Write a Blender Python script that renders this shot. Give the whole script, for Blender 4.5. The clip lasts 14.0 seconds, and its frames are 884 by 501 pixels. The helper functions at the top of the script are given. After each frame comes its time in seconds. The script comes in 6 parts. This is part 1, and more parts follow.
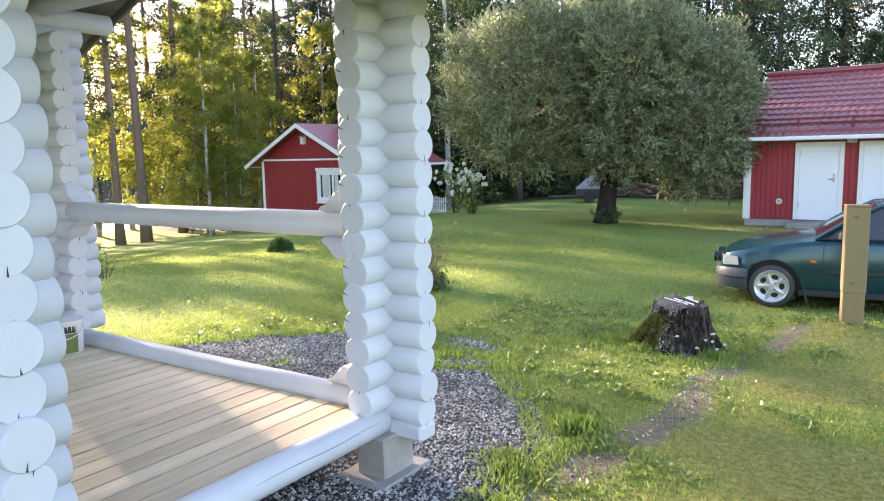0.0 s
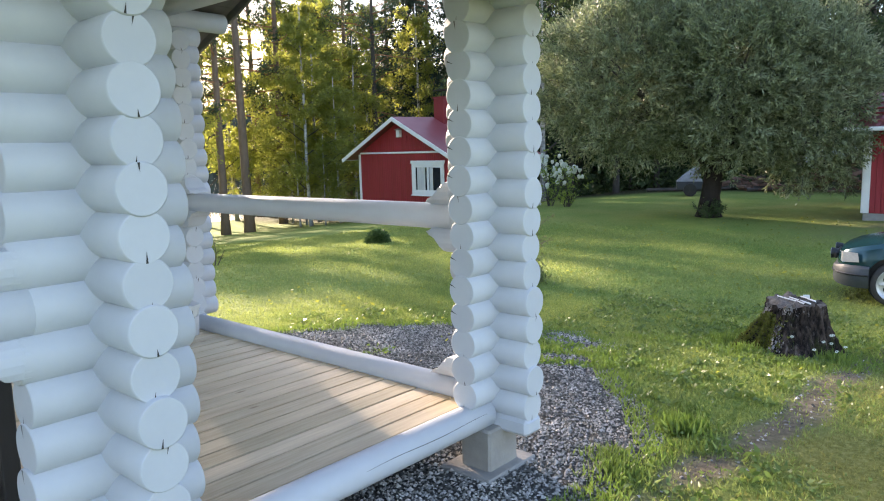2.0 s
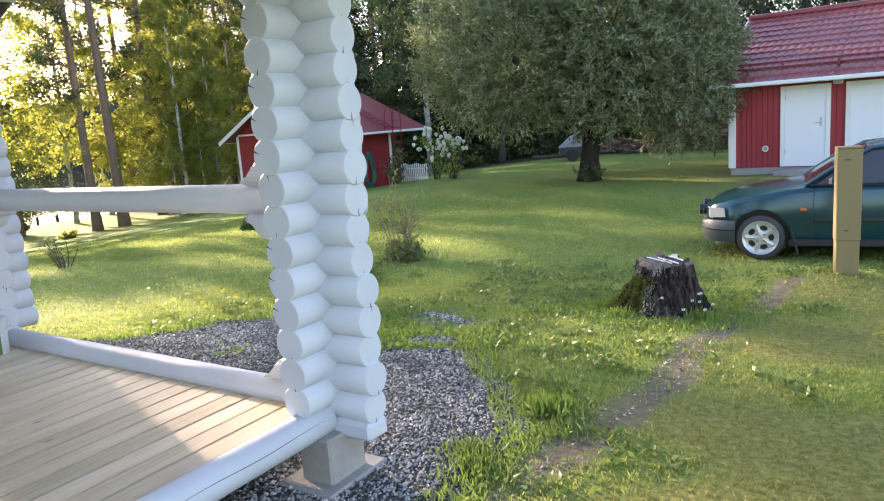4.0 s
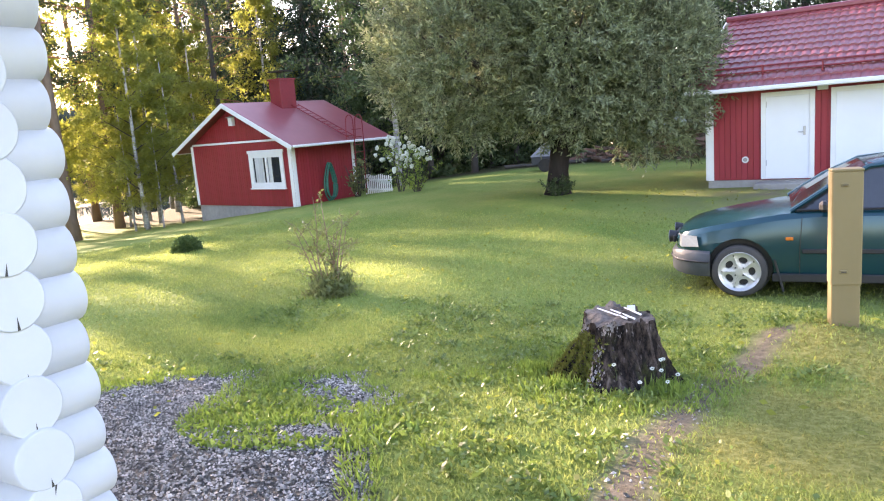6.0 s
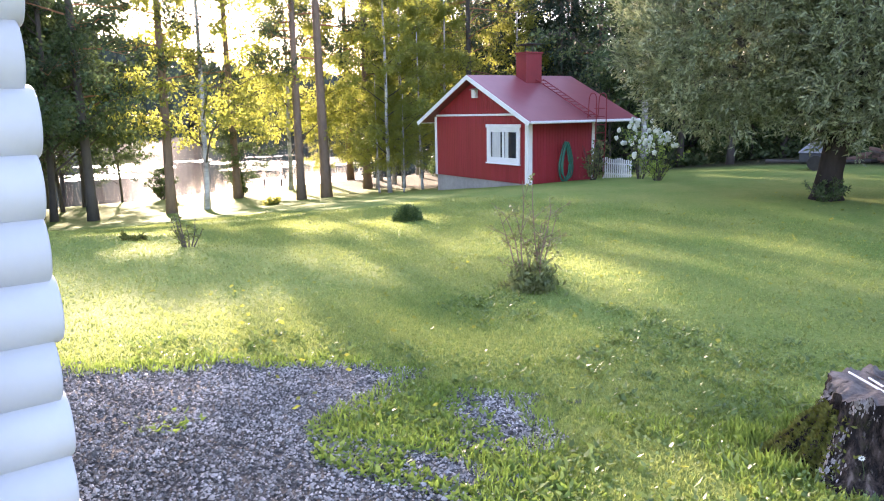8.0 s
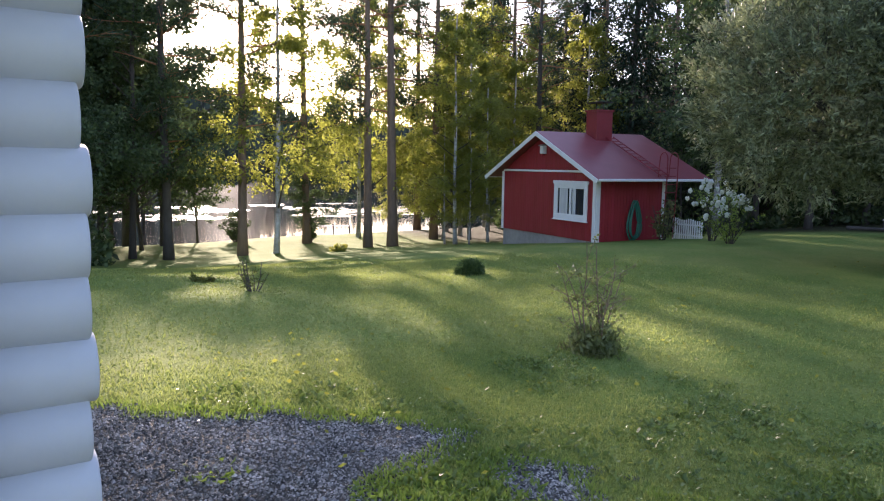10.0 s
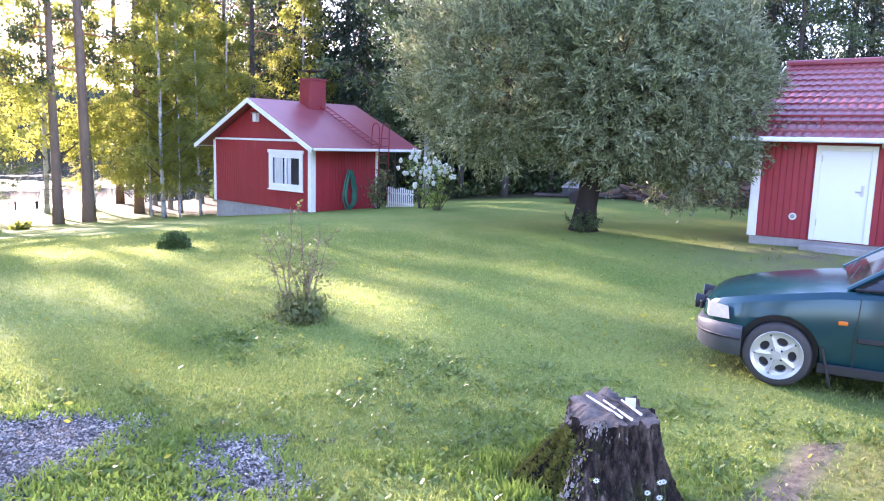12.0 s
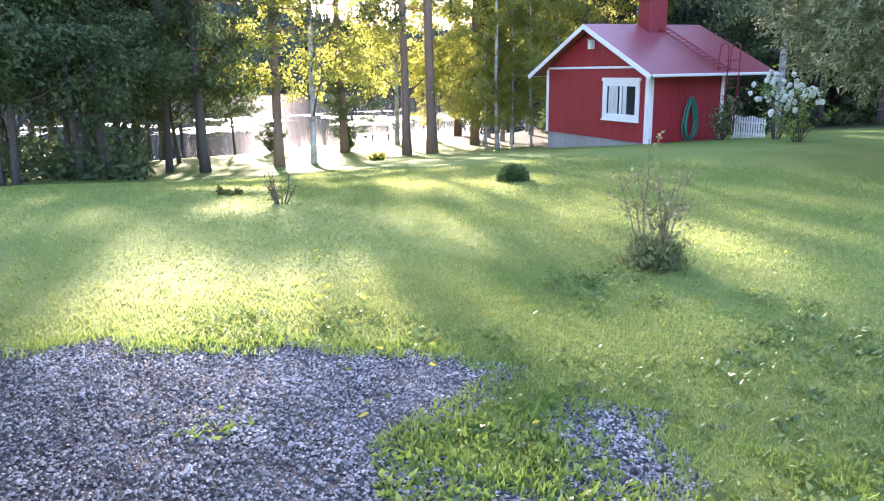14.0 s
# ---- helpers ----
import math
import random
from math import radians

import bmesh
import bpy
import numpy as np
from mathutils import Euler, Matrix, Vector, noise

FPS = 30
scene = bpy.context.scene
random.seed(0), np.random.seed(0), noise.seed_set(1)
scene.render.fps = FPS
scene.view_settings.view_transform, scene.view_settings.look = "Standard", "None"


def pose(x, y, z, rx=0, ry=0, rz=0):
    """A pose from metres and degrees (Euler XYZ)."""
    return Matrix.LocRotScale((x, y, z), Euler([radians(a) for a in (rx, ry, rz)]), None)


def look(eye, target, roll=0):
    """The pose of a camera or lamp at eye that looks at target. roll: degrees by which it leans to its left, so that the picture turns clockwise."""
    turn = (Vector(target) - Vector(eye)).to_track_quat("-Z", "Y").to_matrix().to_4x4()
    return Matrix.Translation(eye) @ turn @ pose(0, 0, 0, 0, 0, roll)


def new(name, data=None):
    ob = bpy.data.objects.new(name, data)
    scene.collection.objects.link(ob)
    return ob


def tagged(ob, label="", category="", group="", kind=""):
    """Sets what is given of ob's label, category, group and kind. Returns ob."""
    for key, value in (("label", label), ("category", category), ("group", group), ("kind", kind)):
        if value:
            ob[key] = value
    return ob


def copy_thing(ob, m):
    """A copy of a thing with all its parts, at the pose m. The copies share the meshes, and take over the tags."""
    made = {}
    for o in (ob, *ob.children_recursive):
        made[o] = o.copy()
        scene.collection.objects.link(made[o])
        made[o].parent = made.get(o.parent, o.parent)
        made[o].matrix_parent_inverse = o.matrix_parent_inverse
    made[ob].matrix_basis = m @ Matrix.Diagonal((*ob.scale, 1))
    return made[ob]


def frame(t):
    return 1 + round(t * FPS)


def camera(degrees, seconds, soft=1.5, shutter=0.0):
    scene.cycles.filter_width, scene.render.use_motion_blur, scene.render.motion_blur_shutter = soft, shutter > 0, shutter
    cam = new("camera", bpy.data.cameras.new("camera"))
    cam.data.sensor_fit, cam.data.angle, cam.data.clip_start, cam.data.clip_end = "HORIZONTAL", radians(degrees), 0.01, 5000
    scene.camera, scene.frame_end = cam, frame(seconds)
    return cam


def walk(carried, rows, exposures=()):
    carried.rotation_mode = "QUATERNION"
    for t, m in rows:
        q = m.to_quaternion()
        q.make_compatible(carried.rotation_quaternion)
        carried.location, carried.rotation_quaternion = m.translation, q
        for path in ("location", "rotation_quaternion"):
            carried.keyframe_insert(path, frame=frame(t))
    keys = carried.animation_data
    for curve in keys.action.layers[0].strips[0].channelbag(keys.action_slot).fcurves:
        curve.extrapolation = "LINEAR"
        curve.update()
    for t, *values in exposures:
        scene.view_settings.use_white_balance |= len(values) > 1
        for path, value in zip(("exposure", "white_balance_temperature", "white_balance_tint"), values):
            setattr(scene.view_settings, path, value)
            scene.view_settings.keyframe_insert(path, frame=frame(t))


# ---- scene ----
cam = camera(63.0, 14.0, soft=1.1)
SCALE, LIFT = 0.75, 0.3
PATH = [
    (0, (-0.047, -0.025, 2.082), (-1.154, 1.619, 1.816), -1.2),
    (0.5, (-0.095, -0.078, 2.092), (-1.331, 1.474, 1.837), -1.9),
    (1, (-0.165, -0.065, 2.071), (-1.45, 1.441, 1.791), -1.4),
    (1.5, (-0.184, -0.064, 2.073), (-1.468, 1.44, 1.775), -1.5),
    (2, (-0.16, -0.073, 2.076), (-1.466, 1.416, 1.796), -1.5),
    (2.5, (-0.139, -0.074, 2.06), (-1.517, 1.346, 1.77), -2.1),
    (3, (-0.088, 0.075, 2.033), (-1.437, 1.513, 1.699), -2.6),
    (3.5, (-0.1, 0.336, 1.995), (-1.214, 1.956, 1.629), -4.1),
    (6, (-0.469, 2.943, 2.04), (-1.517, 4.612, 1.695), -4.5),
    (6.5, (-0.352, 3.356, 2.073), (-1.57, 4.923, 1.825), -0.6),
    (7, (-0.538, 3.734, 2.023), (-1.859, 5.21, 1.748), -1.5),
    (7.5, (-0.812, 4.113, 2.031), (-2.266, 5.43, 1.644), -1.6),
    (10, (-0.92, 4.348, 2.105), (-2.573, 5.449, 1.871), 0.7),
    (10.5, (-0.872, 4.356, 2.094), (-2.483, 5.52, 1.866), 0.8),
    (11, (-0.868, 4.494, 2.056), (-2.27, 5.905, 1.846), 2.4),
    (11.5, (-0.852, 4.57, 2.04), (-2.058, 6.144, 1.781), 2.2),
    (12, (-0.864, 4.739, 1.989), (-1.985, 6.369, 1.694), 1.6),
    (12.5, (-0.878, 4.896, 1.949), (-2.052, 6.474, 1.586), 0.5),
    (13, (-1.047, 4.99, 1.911), (-2.258, 6.525, 1.492), -0.5),
    (13.5, (-1.482, 5.074, 1.964), (-2.765, 6.565, 1.601), 1.7),
    (14, (-1.936, 5.063, 1.917), (-3.614, 6.039, 1.432), -1.0),
]


def eye_at(p):
    return (SCALE * p[0], SCALE * p[1], SCALE * (p[2] + LIFT))


walk(cam, [(t, look(eye_at(e), eye_at(g), roll)) for t, e, g, roll in PATH],
     exposures=[(0, 2.5, 6950, 24), (1.0, 2.15, 6750, 20), (2.5, 2.05, 6750, 20), (3.5, 2.15, 6850, 22), (6.0, 2.85, 7150, 31), (7.5, 2.9, 6700, 34), (10, 1.5, 6300, 29), (10.8, 1.55, 6150, 32), (11.6, 3.0, 5950, 40), (13, 3.15, 5850, 45), (14, 2.85, 5950, 34)])

# ------------------------------------------------------------------ light
SUN_AZ, SUN_EL = 163.0, 16.0
world = bpy.data.worlds.new("sky")
scene.world = world
world.use_nodes = True
wt = world.node_tree
sky = wt.nodes.new("ShaderNodeTexSky")
sky.sky_type = 'NISHITA'
sky.sun_disc = False
sky.sun_elevation = radians(SUN_EL)
sky.sun_rotation = radians(90 - SUN_AZ)
sky.air_density, sky.dust_density, sky.ozone_density = 1.0, 1.0, 1.5
wt.nodes["Background"].inputs["Strength"].default_value = 0.15
wt.links.new(sky.outputs[0], wt.nodes["Background"].inputs["Color"])
sun = new("sun", bpy.data.lights.new("sun", 'SUN'))
sun.data.energy, sun.data.angle, sun.data.color = 5.0, radians(1.2), (1.0, 0.86, 0.66)
sd = Vector((math.cos(radians(SUN_AZ)) * math.cos(radians(SUN_EL)), math.sin(radians(SUN_AZ)) * math.cos(radians(SUN_EL)), math.sin(radians(SUN_EL))))
sun.matrix_world = look(sd * 50, (0, 0, 0))

# ------------------------------------------------------------------ materials
MATS = {}


def material(name, col, col2=None, rough=0.6, scale=8.0, bump=0.0, bump_scale=60.0, metal=0.0, stretch=(1, 1, 1), trans=0.0, rand=0.0, island=False, spec=0.5, thin=None, knots=False):
    """A node material: two colours mixed by noise at two scales, fine relief, change from object to object."""
    m = bpy.data.materials.new(name)
    m.use_nodes = True
    nt = m.node_tree
    b = nt.nodes["Principled BSDF"]
    b.inputs["Roughness"].default_value = rough
    b.inputs["Metallic"].default_value = metal
    b.inputs["Specular IOR Level"].default_value = spec
    col2 = col2 or tuple(c * 0.75 for c in col)
    tc = nt.nodes.new("ShaderNodeTexCoord")
    mp = nt.nodes.new("ShaderNodeMapping")
    mp.inputs["Scale"].default_value = stretch
    if island:
        nt.links.new(tc.outputs["Object"], mp.inputs["Vector"])
    else:
        shift = nt.nodes.new("ShaderNodeVectorMath")
        shift.operation = 'ADD'
        nt.links.new(tc.outputs["Object"], shift.inputs[0])
        nt.links.new(nt.nodes.new("ShaderNodeObjectInfo").outputs["Location"], shift.inputs[1])
        nt.links.new(shift.outputs[0], mp.inputs["Vector"])
    n1 = nt.nodes.new("ShaderNodeTexNoise")
    n1.inputs["Scale"].default_value = scale
    n1.inputs["Detail"].default_value = 6.0
    n1.inputs["Roughness"].default_value = 0.65
    nt.links.new(mp.outputs[0], n1.inputs["Vector"])
    n2 = nt.nodes.new("ShaderNodeTexNoise")
    n2.inputs["Scale"].default_value = scale * 0.13
    n2.inputs["Detail"].default_value = 3.0
    nt.links.new(mp.outputs[0], n2.inputs["Vector"])
    add = nt.nodes.new("ShaderNodeMath")
    add.operation = 'ADD'
    nt.links.new(n1.outputs["Fac"], add.inputs[0])
    nt.links.new(n2.outputs["Fac"], add.inputs[1])
    mr = nt.nodes.new("ShaderNodeMapRange")
    mr.inputs["From Min"].default_value = 0.72
    mr.inputs["From Max"].default_value = 1.28
    nt.links.new(add.outputs[0], mr.inputs["Value"])
    mix = nt.nodes.new("ShaderNodeMix")
    mix.data_type = 'RGBA'
    mix.inputs["A"].default_value = (*col, 1)
    mix.inputs["B"].default_value = (*col2, 1)
    nt.links.new(mr.outputs[0], mix.inputs["Factor"])
    out = mix.outputs["Result"]
    if rand:
        hs = nt.nodes.new("ShaderNodeHueSaturation")
        if island:
            src = nt.nodes.new("ShaderNodeNewGeometry").outputs["Random Per Island"]
        else:
            src = nt.nodes.new("ShaderNodeObjectInfo").outputs["Random"]
        r2 = nt.nodes.new("ShaderNodeMapRange")
        r2.inputs["To Min"].default_value = 1 - rand
        r2.inputs["To Max"].default_value = 1 + rand
        nt.links.new(src, r2.inputs["Value"])
        nt.links.new(r2.outputs[0], hs.inputs["Value"])
        r3 = nt.nodes.new("ShaderNodeMapRange")
        r3.inputs["To Min"].default_value = 0.5 + 0.03 * rand
        r3.inputs["To Max"].default_value = 0.5 - 0.05 * rand
        nt.links.new(src, r3.inputs["Value"])
        nt.links.new(r3.outputs[0], hs.inputs["Hue"])
        nt.links.new(out, hs.inputs["Color"])
        out = hs.outputs[0]
    if knots:
        vo = nt.nodes.new("ShaderNodeTexVoronoi")
        vo.inputs["Scale"].default_value = 1.0
        km = nt.nodes.new("ShaderNodeMapping")
        km.inputs["Scale"].default_value = (7, 2.6, 7)
        nt.links.new(shift.outputs[0], km.inputs["Vector"])
        nt.links.new(km.outputs[0], vo.inputs["Vector"])
        kr = nt.nodes.new("ShaderNodeMapRange")
        kr.inputs["From Min"].default_value, kr.inputs["From Max"].default_value = 0.06, 0.13
        kr.inputs["To Min"].default_value, kr.inputs["To Max"].default_value = 0.75, 0.0
        nt.links.new(vo.outputs["Distance"], kr.inputs["Value"])
        km2 = nt.nodes.new("ShaderNodeMix")
        km2.data_type = 'RGBA'
        km2.inputs["B"].default_value = (0.20, 0.10, 0.05, 1)
        nt.links.new(kr.outputs[0], km2.inputs["Factor"])
        nt.links.new(out, km2.inputs["A"])
        out = km2.outputs["Result"]
    nt.links.new(out, b.inputs["Base Color"])
    if bump:
        n3 = nt.nodes.new("ShaderNodeTexNoise")
        n3.inputs["Scale"].default_value = bump_scale
        n3.inputs["Detail"].default_value = 5.0
        nt.links.new(mp.outputs[0], n3.inputs["Vector"])
        bp = nt.nodes.new("ShaderNodeBump")
        bp.inputs["Strength"].default_value = bump
        bp.inputs["Distance"].default_value = 0.01
        nt.links.new(n3.outputs["Fac"], bp.inputs["Height"])
        nt.links.new(bp.outputs[0], b.inputs["Normal"])
    if trans:
        tr = nt.nodes.new("ShaderNodeBsdfTranslucent")
        if thin:
            tr.inputs["Color"].default_value = (*thin, 1)
        else:
            nt.links.new(out, tr.inputs["Color"])
        ms = nt.nodes.new("ShaderNodeMixShader")
        ms.inputs["Fac"].default_value = trans
        nt.links.new(b.outputs[0], ms.inputs[1])
        nt.links.new(tr.outputs[0], ms.inputs[2])
        nt.links.new(ms.outputs[0], nt.nodes["Material Output"].inputs["Surface"])
    MATS[name] = m
    return m


log_paint = material("pale_log_paint", (0.605, 0.625, 0.66), (0.545, 0.565, 0.605), rough=0.5, scale=5, bump=0.12, bump_scale=14, stretch=(1, 1, 1), rand=0.04, spec=0.35)
crack_dark = material("wood_crack", (0.06, 0.055, 0.05), rough=0.9, scale=20)
deck_wood = material("deck_pine", (0.70, 0.58, 0.40), (0.50, 0.385, 0.24), rough=0.6, scale=6, bump=0.3, bump_scale=14, stretch=(9, 0.6, 9), rand=0.13, knots=True)
# for the joists and for the sheet that darkens the board gaps
deck_dark = material("deck_underside", (0.06, 0.045, 0.03), rough=0.9)
soffit_mat = material("roof_boarding", (0.16, 0.15, 0.14), (0.11, 0.10, 0.095), rough=0.7, scale=3, bump=0.2, bump_scale=10, stretch=(1, 8, 1))
concrete = material("concrete", (0.36, 0.34, 0.31), (0.24, 0.225, 0.21), rough=0.9, scale=7, bump=0.5, bump_scale=50)
red_wall = material("red_wall_paint", (0.33, 0.022, 0.03), (0.26, 0.016, 0.022), rough=0.55, scale=3, bump=0.1, bump_scale=20, stretch=(3, 3, 0.4), rand=0.05)
white_trim = material("white_trim_paint", (0.80, 0.80, 0.78), (0.72, 0.72, 0.70), rough=0.5, scale=4, bump=0.05)
white_door = material("white_door_paint", (0.78, 0.80, 0.83), (0.73, 0.75, 0.79), rough=0.4, scale=1.2)
roof_red = material("red_sheet_roof", (0.30, 0.075, 0.078), (0.24, 0.055, 0.058), rough=0.38, scale=2, bump=0.05, bump_scale=8, spec=0.6)
tile_red = material("red_tile_roof", (0.28, 0.055, 0.058), (0.17, 0.033, 0.036), rough=0.35, scale=3, bump=0.06, rand=0.07, spec=0.6)
dark_metal = material("dark_metal", (0.05, 0.045, 0.045), rough=0.5, metal=0.5)
red_metal = material("red_painted_metal", (0.25, 0.02, 0.025), rough=0.5, scale=10)
glass_dark = material("window_glass", (0.03, 0.035, 0.04), rough=0.05, spec=0.9)
curtain = material("pale_curtain", (0.62, 0.62, 0.60), rough=0.8, scale=10, stretch=(6, 6, 0.5))
hose_green = material("green_hose", (0.015, 0.16, 0.11), rough=0.45, scale=20)
bark_pine = material("pine_bark", (0.25, 0.165, 0.11), (0.14, 0.10, 0.075), rough=0.95, scale=9, bump=0.9, bump_scale=14, stretch=(1, 1, 0.3))
bark_pine_up = material("orange_pine_bark", (0.36, 0.17, 0.08), (0.24, 0.11, 0.055), rough=0.9, scale=9, bump=0.7, bump_scale=20, stretch=(1, 1, 0.4))
bark_birch = material("birch_bark", (0.62, 0.60, 0.56), (0.16, 0.15, 0.14), rough=0.85, scale=3.5, bump=0.3, bump_scale=20, stretch=(1, 1, 4))
bark_dark = material("grey_bark", (0.10, 0.085, 0.07), (0.06, 0.05, 0.042), rough=0.95, scale=8, bump=0.9, bump_scale=18, stretch=(1, 1, 0.3))
bark_black = material("blackish_willow_bark", (0.05, 0.04, 0.033), (0.025, 0.02, 0.018), rough=0.95, scale=9, bump=1.0, bump_scale=16, stretch=(1, 1, 0.25), spec=0.2)
leaf_willow = material("willow_leaf", (0.18, 0.22, 0.10), (0.285, 0.315, 0.19), rough=0.5, scale=1.2, trans=0.36, rand=0.4, island=True, spec=0.4)
leaf_birch = material("birch_leaf", (0.11, 0.155, 0.04), (0.17, 0.19, 0.045), rough=0.5, scale=0.4, trans=0.58, rand=0.45, island=True, thin=(0.42, 0.44, 0.075), spec=0.4)
leaf_green = material("dull_green_leaf", (0.06, 0.10, 0.035), (0.09, 0.13, 0.05), rough=0.55, scale=0.6, trans=0.35, rand=0.35, island=True, spec=0.3)
needle_pine = material("pine_needles", (0.045, 0.075, 0.035), (0.07, 0.10, 0.05), rough=0.6, scale=0.6, trans=0.25, rand=0.3, island=True, spec=0.3)
needle_spruce = material("spruce_needles", (0.022, 0.042, 0.022), (0.035, 0.055, 0.03), rough=0.65, scale=0.6, trans=0.12, rand=0.3, island=True, spec=0.25)
blade_mat = material("grass_blade", (0.18, 0.27, 0.052), (0.29, 0.345, 0.09), rough=0.5, scale=2.2, trans=0.5, rand=0.5, island=True, thin=(0.33, 0.385, 0.11), spec=0.4)
straw_mat = material("yellowed_grass_blade", (0.27, 0.25, 0.07), (0.20, 0.245, 0.055), rough=0.55, scale=2.2, trans=0.45, rand=0.5, island=True, thin=(0.36, 0.34, 0.11), spec=0.35)
rosette_mat = material("dark_weed_leaf", (0.12, 0.20, 0.045), (0.20, 0.27, 0.075), rough=0.45, scale=3, trans=0.3, rand=0.45, island=True, thin=(0.24, 0.33, 0.07), spec=0.45)
weed_mat = material("weed_leaf", (0.16, 0.26, 0.045), (0.27, 0.335, 0.075), rough=0.5, scale=2, trans=0.4, rand=0.45, island=True, thin=(0.25, 0.36, 0.06))
stone_mat = material("gravel_stone", (0.42, 0.405, 0.365), (0.13, 0.125, 0.112), rough=0.7, scale=25, rand=0.9, island=True)
leaf_rose = material("olive_rose_leaf", (0.12, 0.17, 0.055), (0.20, 0.21, 0.085), rough=0.5, scale=6, trans=0.4, rand=0.4, island=True, thin=(0.26, 0.28, 0.09))
bark_rose = material("brown_rose_stem", (0.26, 0.18, 0.11), (0.17, 0.12, 0.08), rough=0.8, scale=12)
bush_mat = material("dwarf_conifer_green", (0.06, 0.11, 0.03), (0.09, 0.15, 0.04), rough=0.6, scale=6, trans=0.2, rand=0.35, island=True)
flower_white = material("white_petals", (0.82, 0.83, 0.76), (0.72, 0.76, 0.62), rough=0.6, scale=8, trans=0.3)
stump_top = material("weathered_stump_top", (0.21, 0.175, 0.145), (0.02, 0.016, 0.014), rough=0.95, scale=22, bump=0.7, bump_scale=40)
lichen = material("pale_lichen", (0.46, 0.42, 0.40), (0.16, 0.13, 0.12), rough=0.9, scale=40, bump=0.6)
moss = material("yellow_moss", (0.17, 0.17, 0.03), (0.10, 0.12, 0.025), rough=0.95, scale=20, bump=0.8, trans=0.15)
black_wood = material("black_stained_wood", (0.02, 0.019, 0.019), (0.03, 0.028, 0.028), rough=0.5, scale=5, bump=0.2, stretch=(6, 6, 0.6))
plastic_white = material("white_plastic", (0.75, 0.75, 0.73), rough=0.4, scale=6)
plastic_clear = material("milky_plastic", (0.60, 0.64, 0.64), rough=0.3, scale=6)
label_green = material("green_label", (0.09, 0.15, 0.035), (0.16, 0.20, 0.06), rough=0.4, scale=14)
label_dark = material("dark_label", (0.03, 0.03, 0.03), rough=0.4)
label_red = material("red_label", (0.55, 0.05, 0.06), rough=0.4)
post_mat = material("ochre_sheet_metal", (0.235, 0.178, 0.08), (0.20, 0.15, 0.066), rough=0.55, scale=2, bump=0.08, bump_scale=12)
car_paint = material("teal_car_paint", (0.007, 0.058, 0.074), (0.007, 0.05, 0.065), rough=0.18, scale=1, metal=0.35, spec=0.8)
car_grey = material("grey_bumper_plastic", (0.085, 0.092, 0.10), (0.06, 0.066, 0.074), rough=0.5, scale=8, spec=0.3)
car_black = material("black_plastic", (0.018, 0.018, 0.02), rough=0.5)
tyre_mat = material("tyre_rubber", (0.035, 0.034, 0.033), (0.06, 0.055, 0.05), rough=0.85, scale=6)
rim_mat = material("alloy_rim", (0.55, 0.55, 0.56), (0.48, 0.48, 0.49), rough=0.35, metal=0.6, scale=4)
lamp_glass = material("headlamp_glass", (0.42, 0.44, 0.45), rough=0.12, spec=0.9, scale=30)
lamp_orange = material("orange_lens", (0.75, 0.2, 0.03), rough=0.2)
firewood_mat = material("split_firewood", (0.24, 0.15, 0.10), (0.13, 0.085, 0.06), rough=0.9, scale=5, rand=0.4, bump=0.4)
tarp_mat = material("grey_tarpaulin", (0.40, 0.41, 0.42), (0.18, 0.19, 0.20), rough=0.4, scale=4, bump=0.6, bump_scale=6)
far_wood = material("far_forest_foliage", (0.03, 0.045, 0.03), (0.05, 0.065, 0.045), rough=0.9, scale=0.1, rand=0.3, island=True)
pad_mat = material("lily_pad", (0.10, 0.15, 0.06), (0.16, 0.20, 0.10), rough=0.25, scale=3, rand=0.3, island=True, spec=0.8)


